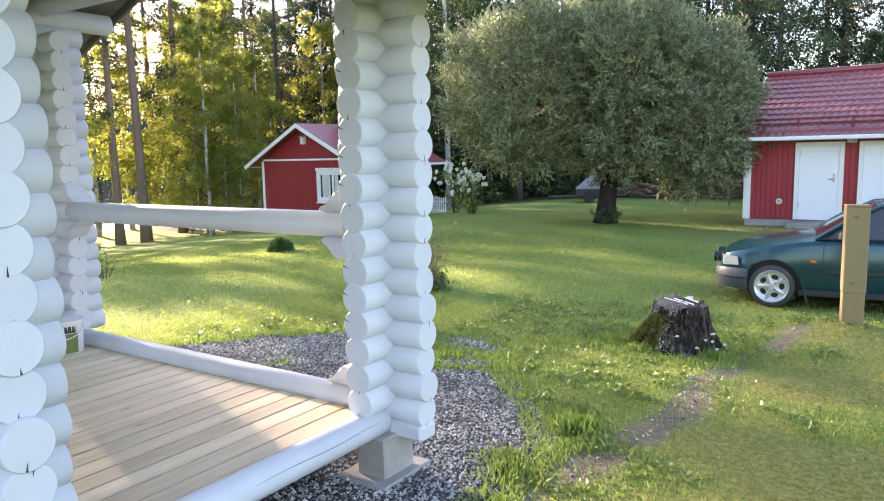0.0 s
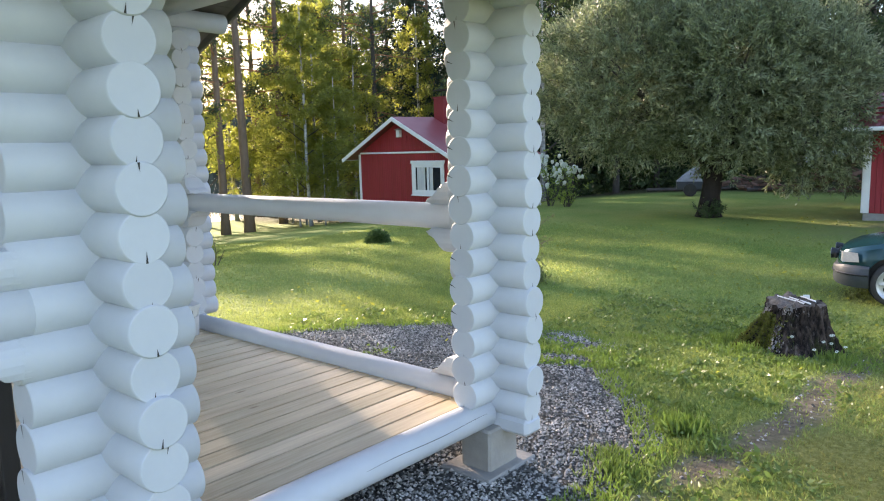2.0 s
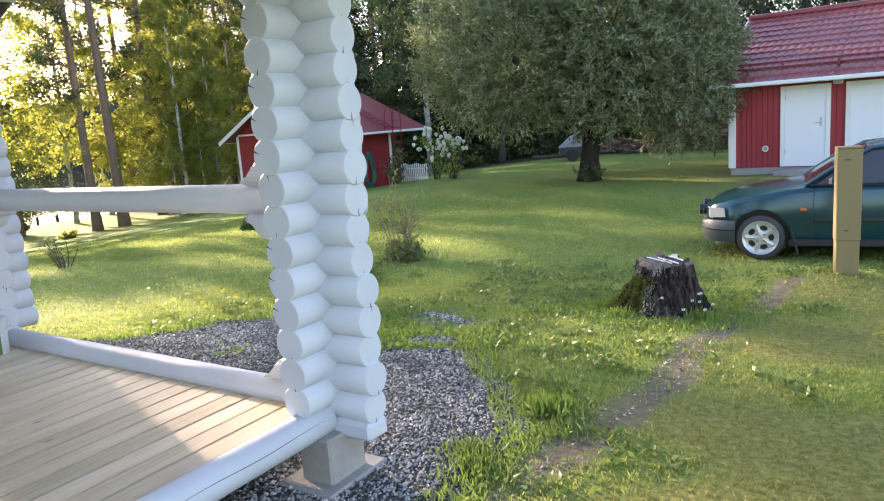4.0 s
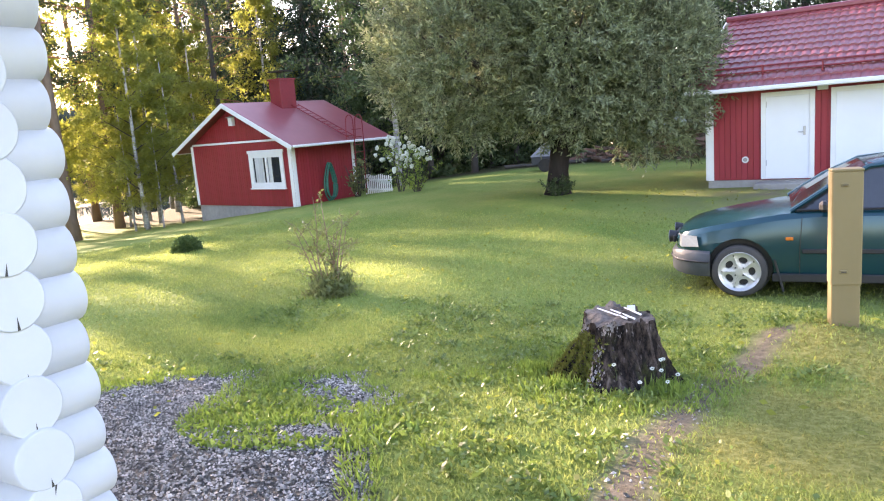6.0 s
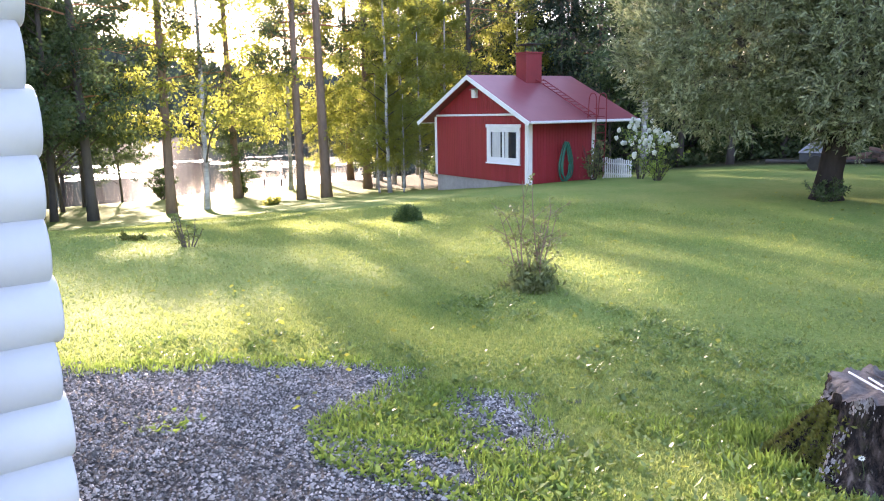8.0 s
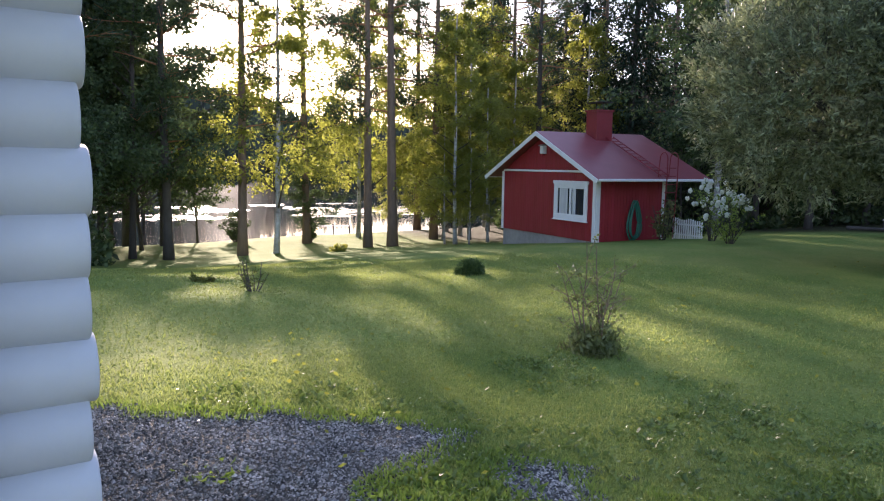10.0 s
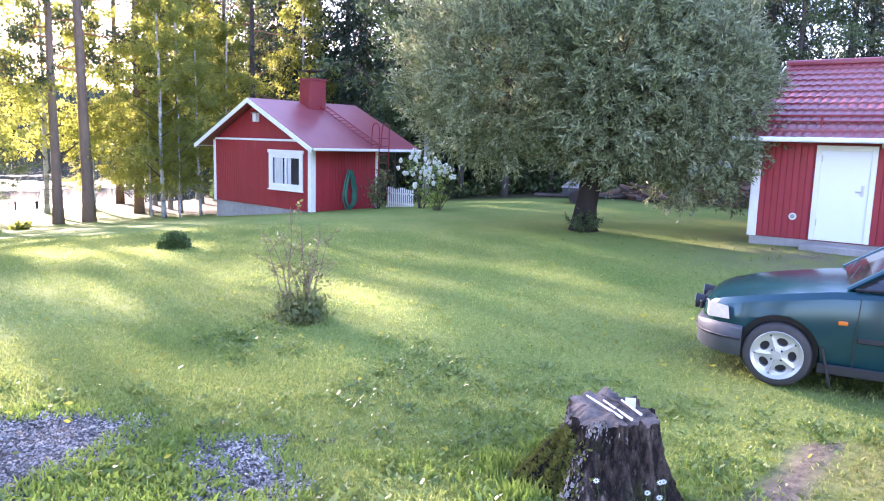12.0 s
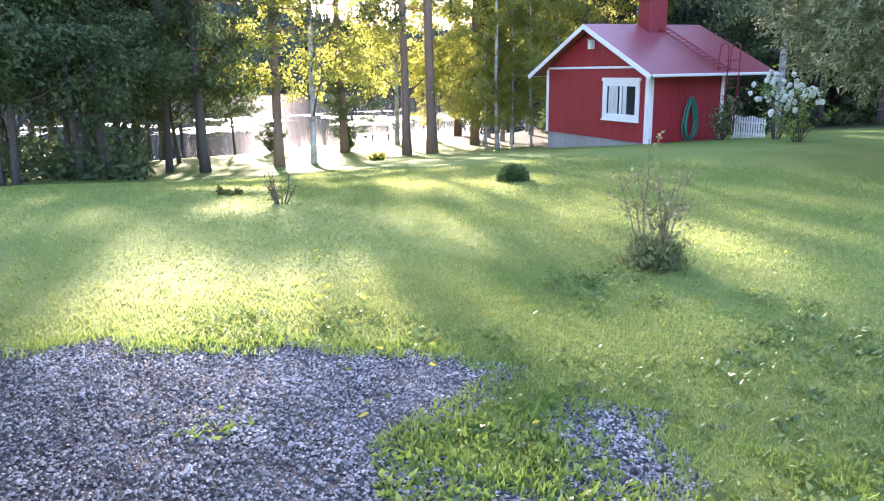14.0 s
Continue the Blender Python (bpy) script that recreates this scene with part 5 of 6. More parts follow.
def tree(kind, seed, height, mats, thing_label, m, bare=0.26):
    rr = random.Random(seed)
    g = np.random.default_rng(seed)
    th = empty(kind, m, thing_label, "tree")
    trunk = [Vector((0, 0, -0.3))]
    sway = 0.008 if kind == "pine" else 0.03
    lean = Vector((rr.uniform(-sway, sway), rr.uniform(-sway, sway), 1))
    n = 12
    for i in range(n):
        trunk.append(trunk[-1] + (lean + Vector((rr.uniform(-sway, sway), rr.uniform(-sway, sway), 0))) * height / n)
    r0 = {"pine": 0.19, "spruce": 0.20, "birch": 0.15, "broadleaf_tree": 0.17}[kind] * height / 18
    tb = tube(trunk, [r0 * (1.35 if i == 0 else (1 - 0.9 * i / n) ** 0.8) + 0.012 for i in range(n + 1)], 10)

    def at(s):
        x = s * n
        i = min(int(x), n - 1)
        return trunk[i].lerp(trunk[i + 1], x - i)

    limbs, P, D = [], [], []

    def leafy(pts, count, spread, out=0.6, down=0.2):
        idx = g.integers(1, len(pts), count)
        fr = g.uniform(0, 1, count)
        A = np.array([pts[i - 1] for i in idx])
        B = np.array([pts[i] for i in idx])
        q = A + (B - A) * fr[:, None] + g.normal(size=(count, 3)) * spread
        d = (B - A) / (np.linalg.norm(B - A, axis=1, keepdims=True) + 1e-6) * out + g.normal(size=(count, 3)) * 0.6
        d[:, 2] -= down
        P.append(q)
        D.append(d)

    if kind == "pine":
        for i in range(34):
            s = bare + (0.98 - bare) * (i / 34) ** 0.9
            a = rr.uniform(0, 6.28)
            ln = (1.0 - 0.65 * abs(s - 0.55) / 0.45) * height * 0.16 * rr.uniform(0.7, 1.2)
            pts = limb_path(at(s), (math.cos(a), math.sin(a), rr.uniform(-0.05, 0.45)), ln, rr, 0.02)
            limbs.append(tube(pts, [0.05 * (1 - 0.8 * k / 6) for k in range(7)], 5))
            for _ in range(5):
                k = rr.randint(2, 6)
                tw = limb_path(pts[k], (math.cos(a + rr.uniform(-1, 1)), math.sin(a + rr.uniform(-1, 1)), rr.uniform(-0.1, 0.5)), ln * 0.42, rr, -0.03, 4)
                limbs.append(tube(tw, [0.016, 0.012, 0.01, 0.008, 0.006], 3))
                leafy(tw, 52, 0.14, 0.7, -0.1)
        leaf = (0.26, 0.055)
    elif kind == "spruce":
        for i in range(62):
            s = 0.05 + 0.94 * i / 62
            a = i * 2.4 + rr.uniform(-0.3, 0.3)
            ln = (1.03 - s) * height * 0.19 * rr.uniform(0.8, 1.15)
            pts = limb_path(at(s), (math.cos(a), math.sin(a), 0.05), ln, rr, 0.06, 6, 0.1)
            limbs.append(tube(pts, [0.03 * (1 - 0.8 * k / 6) for k in range(7)], 3))
            leafy(pts, int(60 + 150 * (1 - s)), 0.18 + 0.06 * ln, 0.6, 0.45)
        leaf = (0.38, 0.11)
    else:
        weep = 0.10 if kind == "birch" else 0.03
        for i in range(30):
            s = 0.16 + 0.80 * i / 30
            a = i * 2.4 + rr.uniform(-0.5, 0.5)
            ln = (1.05 - s) * height * 0.30 * rr.uniform(0.7, 1.15) + 0.5
            pts = limb_path(at(s), (math.cos(a), math.sin(a), 0.75), ln, rr, 0.05)
            limbs.append(tube(pts, [0.045 * (1.1 - s) * (1 - 0.8 * k / 6) + 0.006 for k in range(7)], 5))
            for _ in range(6):
                k = rr.randint(2, 6)
                b = a + rr.uniform(-1.3, 1.3)
                tw = limb_path(pts[k], (math.cos(b), math.sin(b), 0.1), ln * 0.45, rr, weep * 1.6, 5)
                limbs.append(tube(tw[::2], [0.012, 0.008, 0.004], 3))
                leafy(tw, 74, 0.17, 0.3, 0.5)
        leaf = (0.17, 0.12)
    part("trunk", tb, mats[0], th, smooth=True)
    part("branchwork", joined(*limbs), mats[1], th)
    cards("crown", np.concatenate(P), np.concatenate(D), *leaf, mats[2], th, seed=seed, corners=3)
    return th


def stand(proto_things, x, y, turn, scale, label=None):
    z = float(land(x, y)) - 0.02
    m = Matrix.Translation((x, y, z)) @ Matrix.Rotation(turn, 4, 'Z')
    ob = copy_thing(proto_things, m)
    ob.scale = (scale, scale, scale * 1.0)
    return ob


def first_and_copies(kind, seed, height, mats, label, places, bare=0.26):
    """The first tree is built, the others are copies of it."""
    (x, y, t, s), rest = places[0], places[1:]
    proto = tree(kind, seed, height, mats, label, Matrix.Translation((x, y, float(land(x, y)) - 0.02)) @ Matrix.Rotation(t, 4, 'Z'), bare)
    proto.scale = (s, s, s)
    for x, y, t, s in rest:
        stand(proto, x, y, t, s)
        # the copy keeps its own size


def polar(az, d):
    return -0.6 + d * math.cos(radians(az)), 3.2 + d * math.sin(radians(az))


rp = random.Random(21)


def scatter(spec):
    return [(*polar(az, d), rp.uniform(0, 6.28), s * rp.uniform(0.92, 1.1)) for az, d, s in spec]


PINE = (bark_pine, bark_pine_up, needle_pine)
first_and_copies("pine", 31, 21, PINE, "tall pine with bare lower trunk by the lake",
                 [(-30.2, 20.1, 0.3, 1.0), (-30.4, 18.9, 2.0, 0.86), (-32.0, 13.5, 4.0, 0.9), (-35.2, 17.9, 1.0, 0.85), (-33.6, 24.6, 3.0, 0.95)], 0.31)
first_and_copies("pine", 33, 19, PINE, "tall pine with reddish bark in the wood",
                 [(-40.0, 27.5, 5.0, 1.05)] + scatter([(141, 47, 1.0), (134, 50, 1.05), (129, 46, 1.0), (118, 52, 1.1), (137, 58, 1.15), (109, 55, 1.0), (177, 40, 0.95), (183, 44, 1.0), (72, 52, 1.1), (88, 58, 1.15), (64, 48, 1.0)]), 0.14)
first_and_copies("pine", 47, 20, (bark_dark, bark_pine_up, needle_pine), "tall grey-barked pine in the wood edge",
                 [(-32.2, 10.4, 1.3, 0.9), (-29.5, 6.4, 0.4, 0.85)] + scatter([(125, 57, 1.1), (139, 42, 0.95), (131, 62, 1.2), (103, 60, 1.15), (170, 41, 0.85), (181, 36, 0.9), (80, 47, 1.0), (95, 50, 1.05)]), 0.2)
first_and_copies("spruce", 12, 20, (bark_dark, bark_dark, needle_spruce), "dark dense spruce in the wood edge",
                 scatter([(122, 44, 1.0), (127, 40, 0.9), (119, 48, 1.05), (132, 44, 0.95), (113, 44, 1.0), (107, 42, 0.95), (101, 46, 1.0), (96, 44, 1.05), (90, 42, 0.9), (85, 50, 1.1), (77, 44, 1.0), (70, 45, 1.0), (66, 40, 0.95), (60, 44, 1.1), (124, 52, 1.1), (136, 48, 1.0), (142, 60, 1.1), (111, 52, 1.1), (104, 55, 1.15), (55, 46, 1.0), (50, 50, 1.1)]
                         + [(52 + 3.6 * i + rp.uniform(-1, 1), rp.uniform(60, 76), rp.uniform(1.05, 1.3)) for i in range(27)]))
first_and_copies("birch", 5, 15, (bark_birch, bark_dark, leaf_birch), "birch with yellowing sunlit leaves",
                 [(-31.6, 14.9, 0.5, 0.95), (-28.6, 22.6, 2.1, 0.72), (-36.5, 21.5, 1.0, 0.9), (-38.0, 24.5, 3.3, 0.95), (-34.5, 27.0, 5.1, 0.9), (-31.5, 25.5, 4.4, 0.8), (-36.5, 30.5, 1.4, 0.95), (-27.5, 22.6, 0.9, 0.30), (-29.2, 22.4, 2.4, 0.36), (-30.6, 23.9, 4.0, 0.42), (-33.0, 24.8, 5.5, 0.42), (-28.3, 24.3, 3.1, 0.5), (-35.5, 23.4, 1.9, 0.38)]
                 + scatter([(143, 50, 1.0), (146, 44, 0.9), (139, 53, 1.05), (135, 44, 0.85), (141, 40, 0.75), (137, 62, 1.1)]))
first_and_copies("birch", 19, 16, (bark_birch, bark_dark, leaf_green), "white-stemmed weeping birch behind the cabin", [(-19.4, 29.4, 0.6, 1.0)])
first_and_copies("birch", 9, 16, (bark_dark, bark_dark, leaf_green), "tall weeping birch with dull green leaves",
                 scatter([(119.5, 33, 0.95), (123, 37, 1.0), (116, 38, 0.95), (99, 36, 0.85), (112, 40, 0.9), (74, 40, 0.9), (57, 40, 0.95), (108, 36, 0.8), (128, 48, 1.0)]))
# (-33.5, 9.2), (-38.5, 11.6) and (-36.8, 8.4) are added to keep sun off the deck
first_and_copies("broadleaf_tree", 15, 13, (bark_dark, bark_dark, leaf_green), "dark leafy tree at the lawn edge",
                 [(-29.0, 5.6, 0.1, 0.85), (-27.5, 3.6, 2.0, 0.9), (-40.5, 13.8, 4.0, 0.5), (-36.0, 18.3, 0.3, 0.5), (-33.5, 9.2, 1.2, 1.1), (-34.5, 6.5, 3.0, 1.2), (-38.5, 11.6, 0.7, 1.25), (-36.8, 8.4, 2.7, 1.3), (-35.5, 3.5, 5.0, 1.2)] + scatter([(173, 34, 0.9), (175, 38, 1.1), (171, 44, 1.1), (178, 40, 1.2), (169, 50, 1.1), (174.5, 31, 0.8), (176, 31, 0.95), (180, 27, 0.9), (185, 26, 0.9), (191, 25, 0.95), (169, 37, 0.75), (105, 34, 0.55), (92, 36, 0.6), (84, 38, 0.6), (118, 40, 0.6), (128, 37, 0.5), (198, 26, 1.0), (207, 27, 1.0)]))


def willow():
    x0, y0 = -7.6, 19.6
    th = empty("willow_tree", Matrix.Translation((x0, y0, float(land(x0, y0)))), "broad silvery green willow with a short stout trunk", "tree")
    rr = random.Random(8)
    g = np.random.default_rng(8)
    trunk = [Vector((0, 0, -0.2)), Vector((0.0, 0, 0.12)), Vector((0.04, 0, 0.6)), Vector((0.09, 0.05, 1.1)), Vector((0.02, 0.1, 1.7))]
    part("trunk", tube(trunk, [0.46, 0.31, 0.25, 0.25, 0.19], 16), bark_black, th, "dark furrowed trunk", smooth=True)
    U, W = Vector((0.917, 0.40, 0)), Vector((-0.40, 0.917, 0))
    # domes of the crown: place across and along, height, half sizes, share of the shoots
    domes = ((-2.2, 0.0, 3.75, 2.2, 2.4, 2.2, 0.34), (0.6, -0.9, 3.85, 1.7, 2.1, 2.1, 0.27), (2.4, -0.5, 2.95, 1.36, 1.6, 2.25, 0.21), (-0.6, 1.2, 4.2, 2.2, 1.9, 2.1, 0.10), (0.3, -0.5, 2.35, 1.7, 1.6, 1.05, 0.08))
    limbs, P, D = [], [], []
    for u, w, z, ru, rw, rz, share in domes:
        heart = U * u + W * w + Vector((0, 0, z))
        for i in range(9):
            a, e = rr.uniform(0, 6.28), rr.uniform(-0.3, 1.3)
            tip = heart + U * (ru * 0.8 * math.cos(a) * math.cos(e)) + W * (rw * 0.8 * math.sin(a) * math.cos(e)) + Vector((0, 0, rz * 0.8 * math.sin(e)))
            base = trunk[3].lerp(trunk[4], rr.random())
            mid = base.lerp(heart, 0.62) + Vector((rr.uniform(-0.25, 0.25), rr.uniform(-0.25, 0.25), -0.15))
            pts = [base.lerp(mid, q) * (1 - q) + mid.lerp(tip, q) * q for q in np.linspace(0, 1, 9)]
            limbs.append(tube(pts, [0.095 * (1 - 0.9 * k / 8) + 0.006 for k in range(9)], 6))
        n = int(20500 * share)
        d = g.normal(size=(n, 3))
        d /= np.linalg.norm(d, axis=1, keepdims=True)
        lump = np.array([noise.noise(Vector(q) * 2.6 + Vector((u * 3, w, z))) + 0.6 * noise.noise(Vector(q) * 6.0 + Vector((z, u * 3, w))) for q in d])
        depth = 1 - 0.42 * g.random(n) ** 1.7
        rad = (1 + 0.27 * lump) * depth
        keep = (g.random(n) < 0.72 + 0.9 * lump) & (g.random(n) < np.where(d[:, 2] < -0.35, 0.65, 1.0))
        d, rad = d[keep], rad[keep]
        c = np.array(heart) + (d[:, :1] * ru * np.array(U) + d[:, 1:2] * rw * np.array(W) + d[:, 2:] * rz * np.array((0, 0, 1.0))) * rad[:, None]
        c = c[c[:, 2] > 0.55]
        o = c - np.array(heart)
        o /= np.linalg.norm(o, axis=1, keepdims=True)
        grow = o * 0.75 + g.normal(size=o.shape) * 0.42 + np.array((0, 0, 0.30))
        grow /= np.linalg.norm(grow, axis=1, keepdims=True)
        length = g.uniform(0.22, 0.5, len(c))[:, None]
        for q, w2 in zip(c[::5], (c + grow * length)[::5]):
            limbs.append(tube([Vector(q), Vector(w2)], [0.008, 0.004], 3))
        for k in range(17):
            s = g.random((len(c), 1))
            P.append(c + grow * length * s + g.normal(size=c.shape) * 0.028)
            D.append(grow * 0.75 + g.normal(size=c.shape) * 0.5)
    part("branchwork", joined(*limbs), bark_dark, th)
    cards("crown", np.concatenate(P), np.concatenate(D), 0.125, 0.036, leaf_willow, th, "silvery green narrow leaves", seed=3)
    return th


willow()


def leafy_shrub(name, x, y, w, hgt, stems, leaves, size, mat, label, seed, bark=bark_dark, lowbias=1.0, tuft=0):
    rr = random.Random(seed)
    g = np.random.default_rng(seed)
    th = empty(name, Matrix.Translation((x, y, float(land(x, y)) - 0.02)), label, "shrub")
    limbs, P, D = [], [], []
    for i in range(stems):
        a = rr.uniform(0, 6.28)
        sp = rr.uniform(0.1, 1.0)
        pts = limb_path((0.08 * math.cos(a), 0.08 * math.sin(a), 0), (sp * w / hgt * math.cos(a), sp * w / hgt * math.sin(a), 1), hgt * rr.uniform(0.6, 1.12), rr, 0.015, 6, 0.13)
        limbs.append(tube(pts, [0.011 * (1 - 0.75 * k / 6) + 0.002 for k in range(7)], 5))
        for _ in range(5):
            k = rr.randint(1, 6)
            tw = limb_path(pts[k], (rr.uniform(-1, 1), rr.uniform(-1, 1), 0.5), hgt * 0.25, rr, 0.02, 4)
            limbs.append(tube(tw, [0.005, 0.004, 0.003, 0.003, 0.002], 4))
            c = leaves
            idx = g.integers(1, 5, c)
            A, B = np.array([tw[q - 1] for q in idx]), np.array([tw[q] for q in idx])
            P.append(A + (B - A) * g.uniform(0, 1, (c, 1)) + g.normal(size=(c, 3)) * 0.02)
            D.append(g.normal(size=(c, 3)) + np.array([0, 0, 0.2]))
    part("branchwork", joined(*limbs), bark, th)
    cards("foliage", np.concatenate(P), np.concatenate(D), *size, mat, th, seed=seed)
    if tuft:
        q = np.stack([g.normal(0, w * 0.27, tuft), g.normal(0, w * 0.27, tuft), np.abs(g.normal(0, hgt * 0.10, tuft))], 1)
        cards("undergrowth", q, g.normal(size=(tuft, 3)) * 0.5 + np.array([0, 0, 0.6]), 0.10, 0.035, weed_mat if name != "rose_shrub" else leaf_rose, th, seed=seed + 1)
    return th


leafy_shrub("willow_suckers", -7.45, 19.25, 0.55, 0.45, 22, 12, (0.09, 0.03), leaf_green, "low dark suckers round the willow foot", 27)
leafy_shrub("rose_shrub", -6.66, 9.42, 0.46, 1.22, 10, 15, (0.05, 0.034), leaf_rose, "sparse bushy shrub with thin bare stems in the lawn", 3, bark=bark_rose, tuft=1500)


def ball_bush():
    x, y = -12.75, 12.0
    th = empty("round_bush", Matrix.Translation((x, y, float(land(x, y)))) @ Matrix.Diagonal((0.82, 0.82, 0.7, 1.0)), "low rounded dark green dwarf conifer on the lawn", "bush")
    g = np.random.default_rng(2)
    n = 5200
    d = g.normal(size=(n, 3))
    d /= np.linalg.norm(d, axis=1, keepdims=True)
    d[:, 2] = np.abs(d[:, 2])
    lump = 1 + 0.10 * np.sin(5 * np.arctan2(d[:, 1], d[:, 0]) + 3 * d[:, 2]) + g.normal(0, 0.05, n)
    q = d * lump[:, None] * np.array([0.33, 0.33, 0.42]) * g.uniform(0.75, 1, (n, 1))
    cards("foliage", q, d + g.normal(size=(n, 3)) * 0.5 + np.array([0, 0, 0.4]), 0.085, 0.03, bush_mat, th, seed=4)
    st = tube([(0, 0, -0.05), (0, 0, 0.3)], [0.04, 0.02], 6)
    part("stem", st, bark_dark, th)


ball_bush()


def hydrangea(x, y, w, hgt, heads, seed):
    th = leafy_shrub("hydrangea", x, y, w, hgt, 15, 6, (0.10, 0.06), weed_mat, "flowering shrub with white flower clusters beside the cabin", seed)
    rr = random.Random(seed)
    for _ in range(heads):
        a, q = rr.uniform(0, 6.28), rr.uniform(0.3, 1.0)
        bm = bmesh.new()
        bmesh.ops.create_icosphere(bm, subdivisions=2, radius=0.075)
        o = rr.uniform(0, 50)
        for vert in bm.verts:
            vert.co *= 0.85 + 0.55 * noise.noise(vert.co * 34 + Vector((o, 0, 0)))
            vert.co.z *= 1.2
        hd = part("flower_head", bm, flower_white, th)
        hd.location = (w * 0.95 * q * math.cos(a), w * 0.95 * q * math.sin(a), hgt * (1.08 - 0.45 * q * q + rr.uniform(-0.12, 0.1)))
    return th


hydrangea(-14.55, 22.5, 0.95, 1.75, 36, 6)
hydrangea(-13.3, 21.6, 0.75, 1.3, 26, 7)
leafy_shrub("currant_bush", -16.45, 22.5, 0.6, 1.15, 14, 8, (0.10, 0.07), leaf_rose, "leafy green shrub beside the cabin ladder", 11)


# dry stems and low plants in the lawn
leafy_shrub("perennial_plant", -12.25, 7.2, 0.35, 0.55, 9, 4, (0.06, 0.025), moss, "dry yellow perennial stems in the lawn", 17)
leafy_shrub("perennial_plant", -14.1, 6.85, 0.5, 0.14, 12, 8, (0.08, 0.04), moss, "low withered plants in the lawn", 18)
leafy_shrub("low_shrub", -29.4, 17.0, 0.8, 0.35, 14, 12, (0.10, 0.06), leaf_birch, "low yellow-green shrub under the pines", 19)
leafy_shrub("lakeside_bush", -38.4, 15.2, 0.9, 1.5, 26, 14, (0.12, 0.07), leaf_green, "rounded bush on the lake shore", 20)
leafy_shrub("lakeside_bush", -35.5, 18.2, 0.8, 1.5, 26, 14, (0.12, 0.07), leaf_green, "rounded bush at a tree foot on the lake shore", 22)


def undergrowth():
    """Brush that closes the wood edge."""
    g = np.random.default_rng(5)
    P = []
    for az0, az1, d0, d1, hgt, n in ((48, 134, 36, 50, 3.0, 34000), (128, 142, 46, 62, 5.0, 20000), (171, 212, 27, 40, 3.2, 12000), (100, 128, 46, 60, 7.0, 20000)):
        az, d = np.radians(g.uniform(az0, az1, n)), g.uniform(d0, d1, n)
        x, y = -0.6 + d * np.cos(az), 3.2 + d * np.sin(az)
        lump = 0.5 + 0.5 * np.sin(x * 0.9 + 2 * np.sin(y * 0.5))
        z = land(x, y) + np.abs(g.normal(0, 0.45, n)) * hgt * (0.25 + 0.75 * lump)
        P.append(np.stack([x, y, z], 1))
    P = np.concatenate(P)
    ob = cards("undergrowth", P, g.normal(size=P.shape) + np.array([0, 0, 0.3]), 0.32, 0.16, leaf_green, None, seed=6)
    tagged(ob, "dense leafy brush along the wood edge", "undergrowth", kind="stuff")


undergrowth()


def far_forest():
    g = np.random.default_rng(9)
    v, f = [], []
    for i in range(2100):
        az = radians(g.uniform(128, 232))
        d = g.uniform(255, 330)
        x, y = d * math.cos(az), d * math.sin(az)
        hgt, r, z = g.uniform(27, 36) * (0.8 + 0.25 * math.sin(az * 9)), g.uniform(2.2, 4.0), -2.8 + (d - 255) * 0.05
        o = len(v)
        k = 7
        for q, s in ((0.0, 0.6), (0.35, 1.0), (0.7, 0.55)):
            for j in range(k):
                a = 2 * math.pi * j / k
                w = r * s * g.uniform(0.7, 1.25)
                v.append((x + w * math.cos(a), y + w * math.sin(a), z + hgt * q))
        v.append((x, y, z + hgt))
        for q in range(2):
            for j in range(k):
                f.append((o + q * k + j, o + q * k + (j + 1) % k, o + (q + 1) * k + (j + 1) % k, o + (q + 1) * k + j))
        for j in range(k):
            f.append((o + 2 * k + j, o + 2 * k + (j + 1) % k, o + 3 * k))
    tagged(part("far_forest", (v, f), far_wood), "dark forest on the far lake shore", "forest", kind="stuff")
    xs = [(math.cos(radians(a)) * 252, math.sin(radians(a)) * 252) for a in range(125, 236, 3)]
    hv = [(x, y, -2.85) for x, y in xs] + [(x * 1.5, y * 1.5, 9.0) for x, y in xs]
    n = len(xs)
    tagged(part("far_shore", (hv, [(i, i + 1, n + i + 1, n + i) for i in range(n - 1)]), far_wood), "dark wooded far shore", "shore", kind="structure")


far_forest()


def lily_pads():
    g = random.Random(3)
    v, f = [], []
    for _ in range(1500):
        x, y = g.uniform(-78, -58), g.uniform(4, 44)
        if wobble(x, y, 0.16, 2.2) < 0.08:
            continue
        r, k, o = g.uniform(0.2, 0.55), 9, len(v)
        for j in range(k):
            a = 2 * math.pi * j / k
            v.append((x + r * math.cos(a), y + r * math.sin(a), -2.735 + 0.012 * math.sin(a + x)))
        f.append(tuple(range(o, o + k)))
    tagged(part("lily_pads", (v, f), pad_mat), "floating water lily leaves on the lake", "water lily", kind="stuff")


lily_pads()


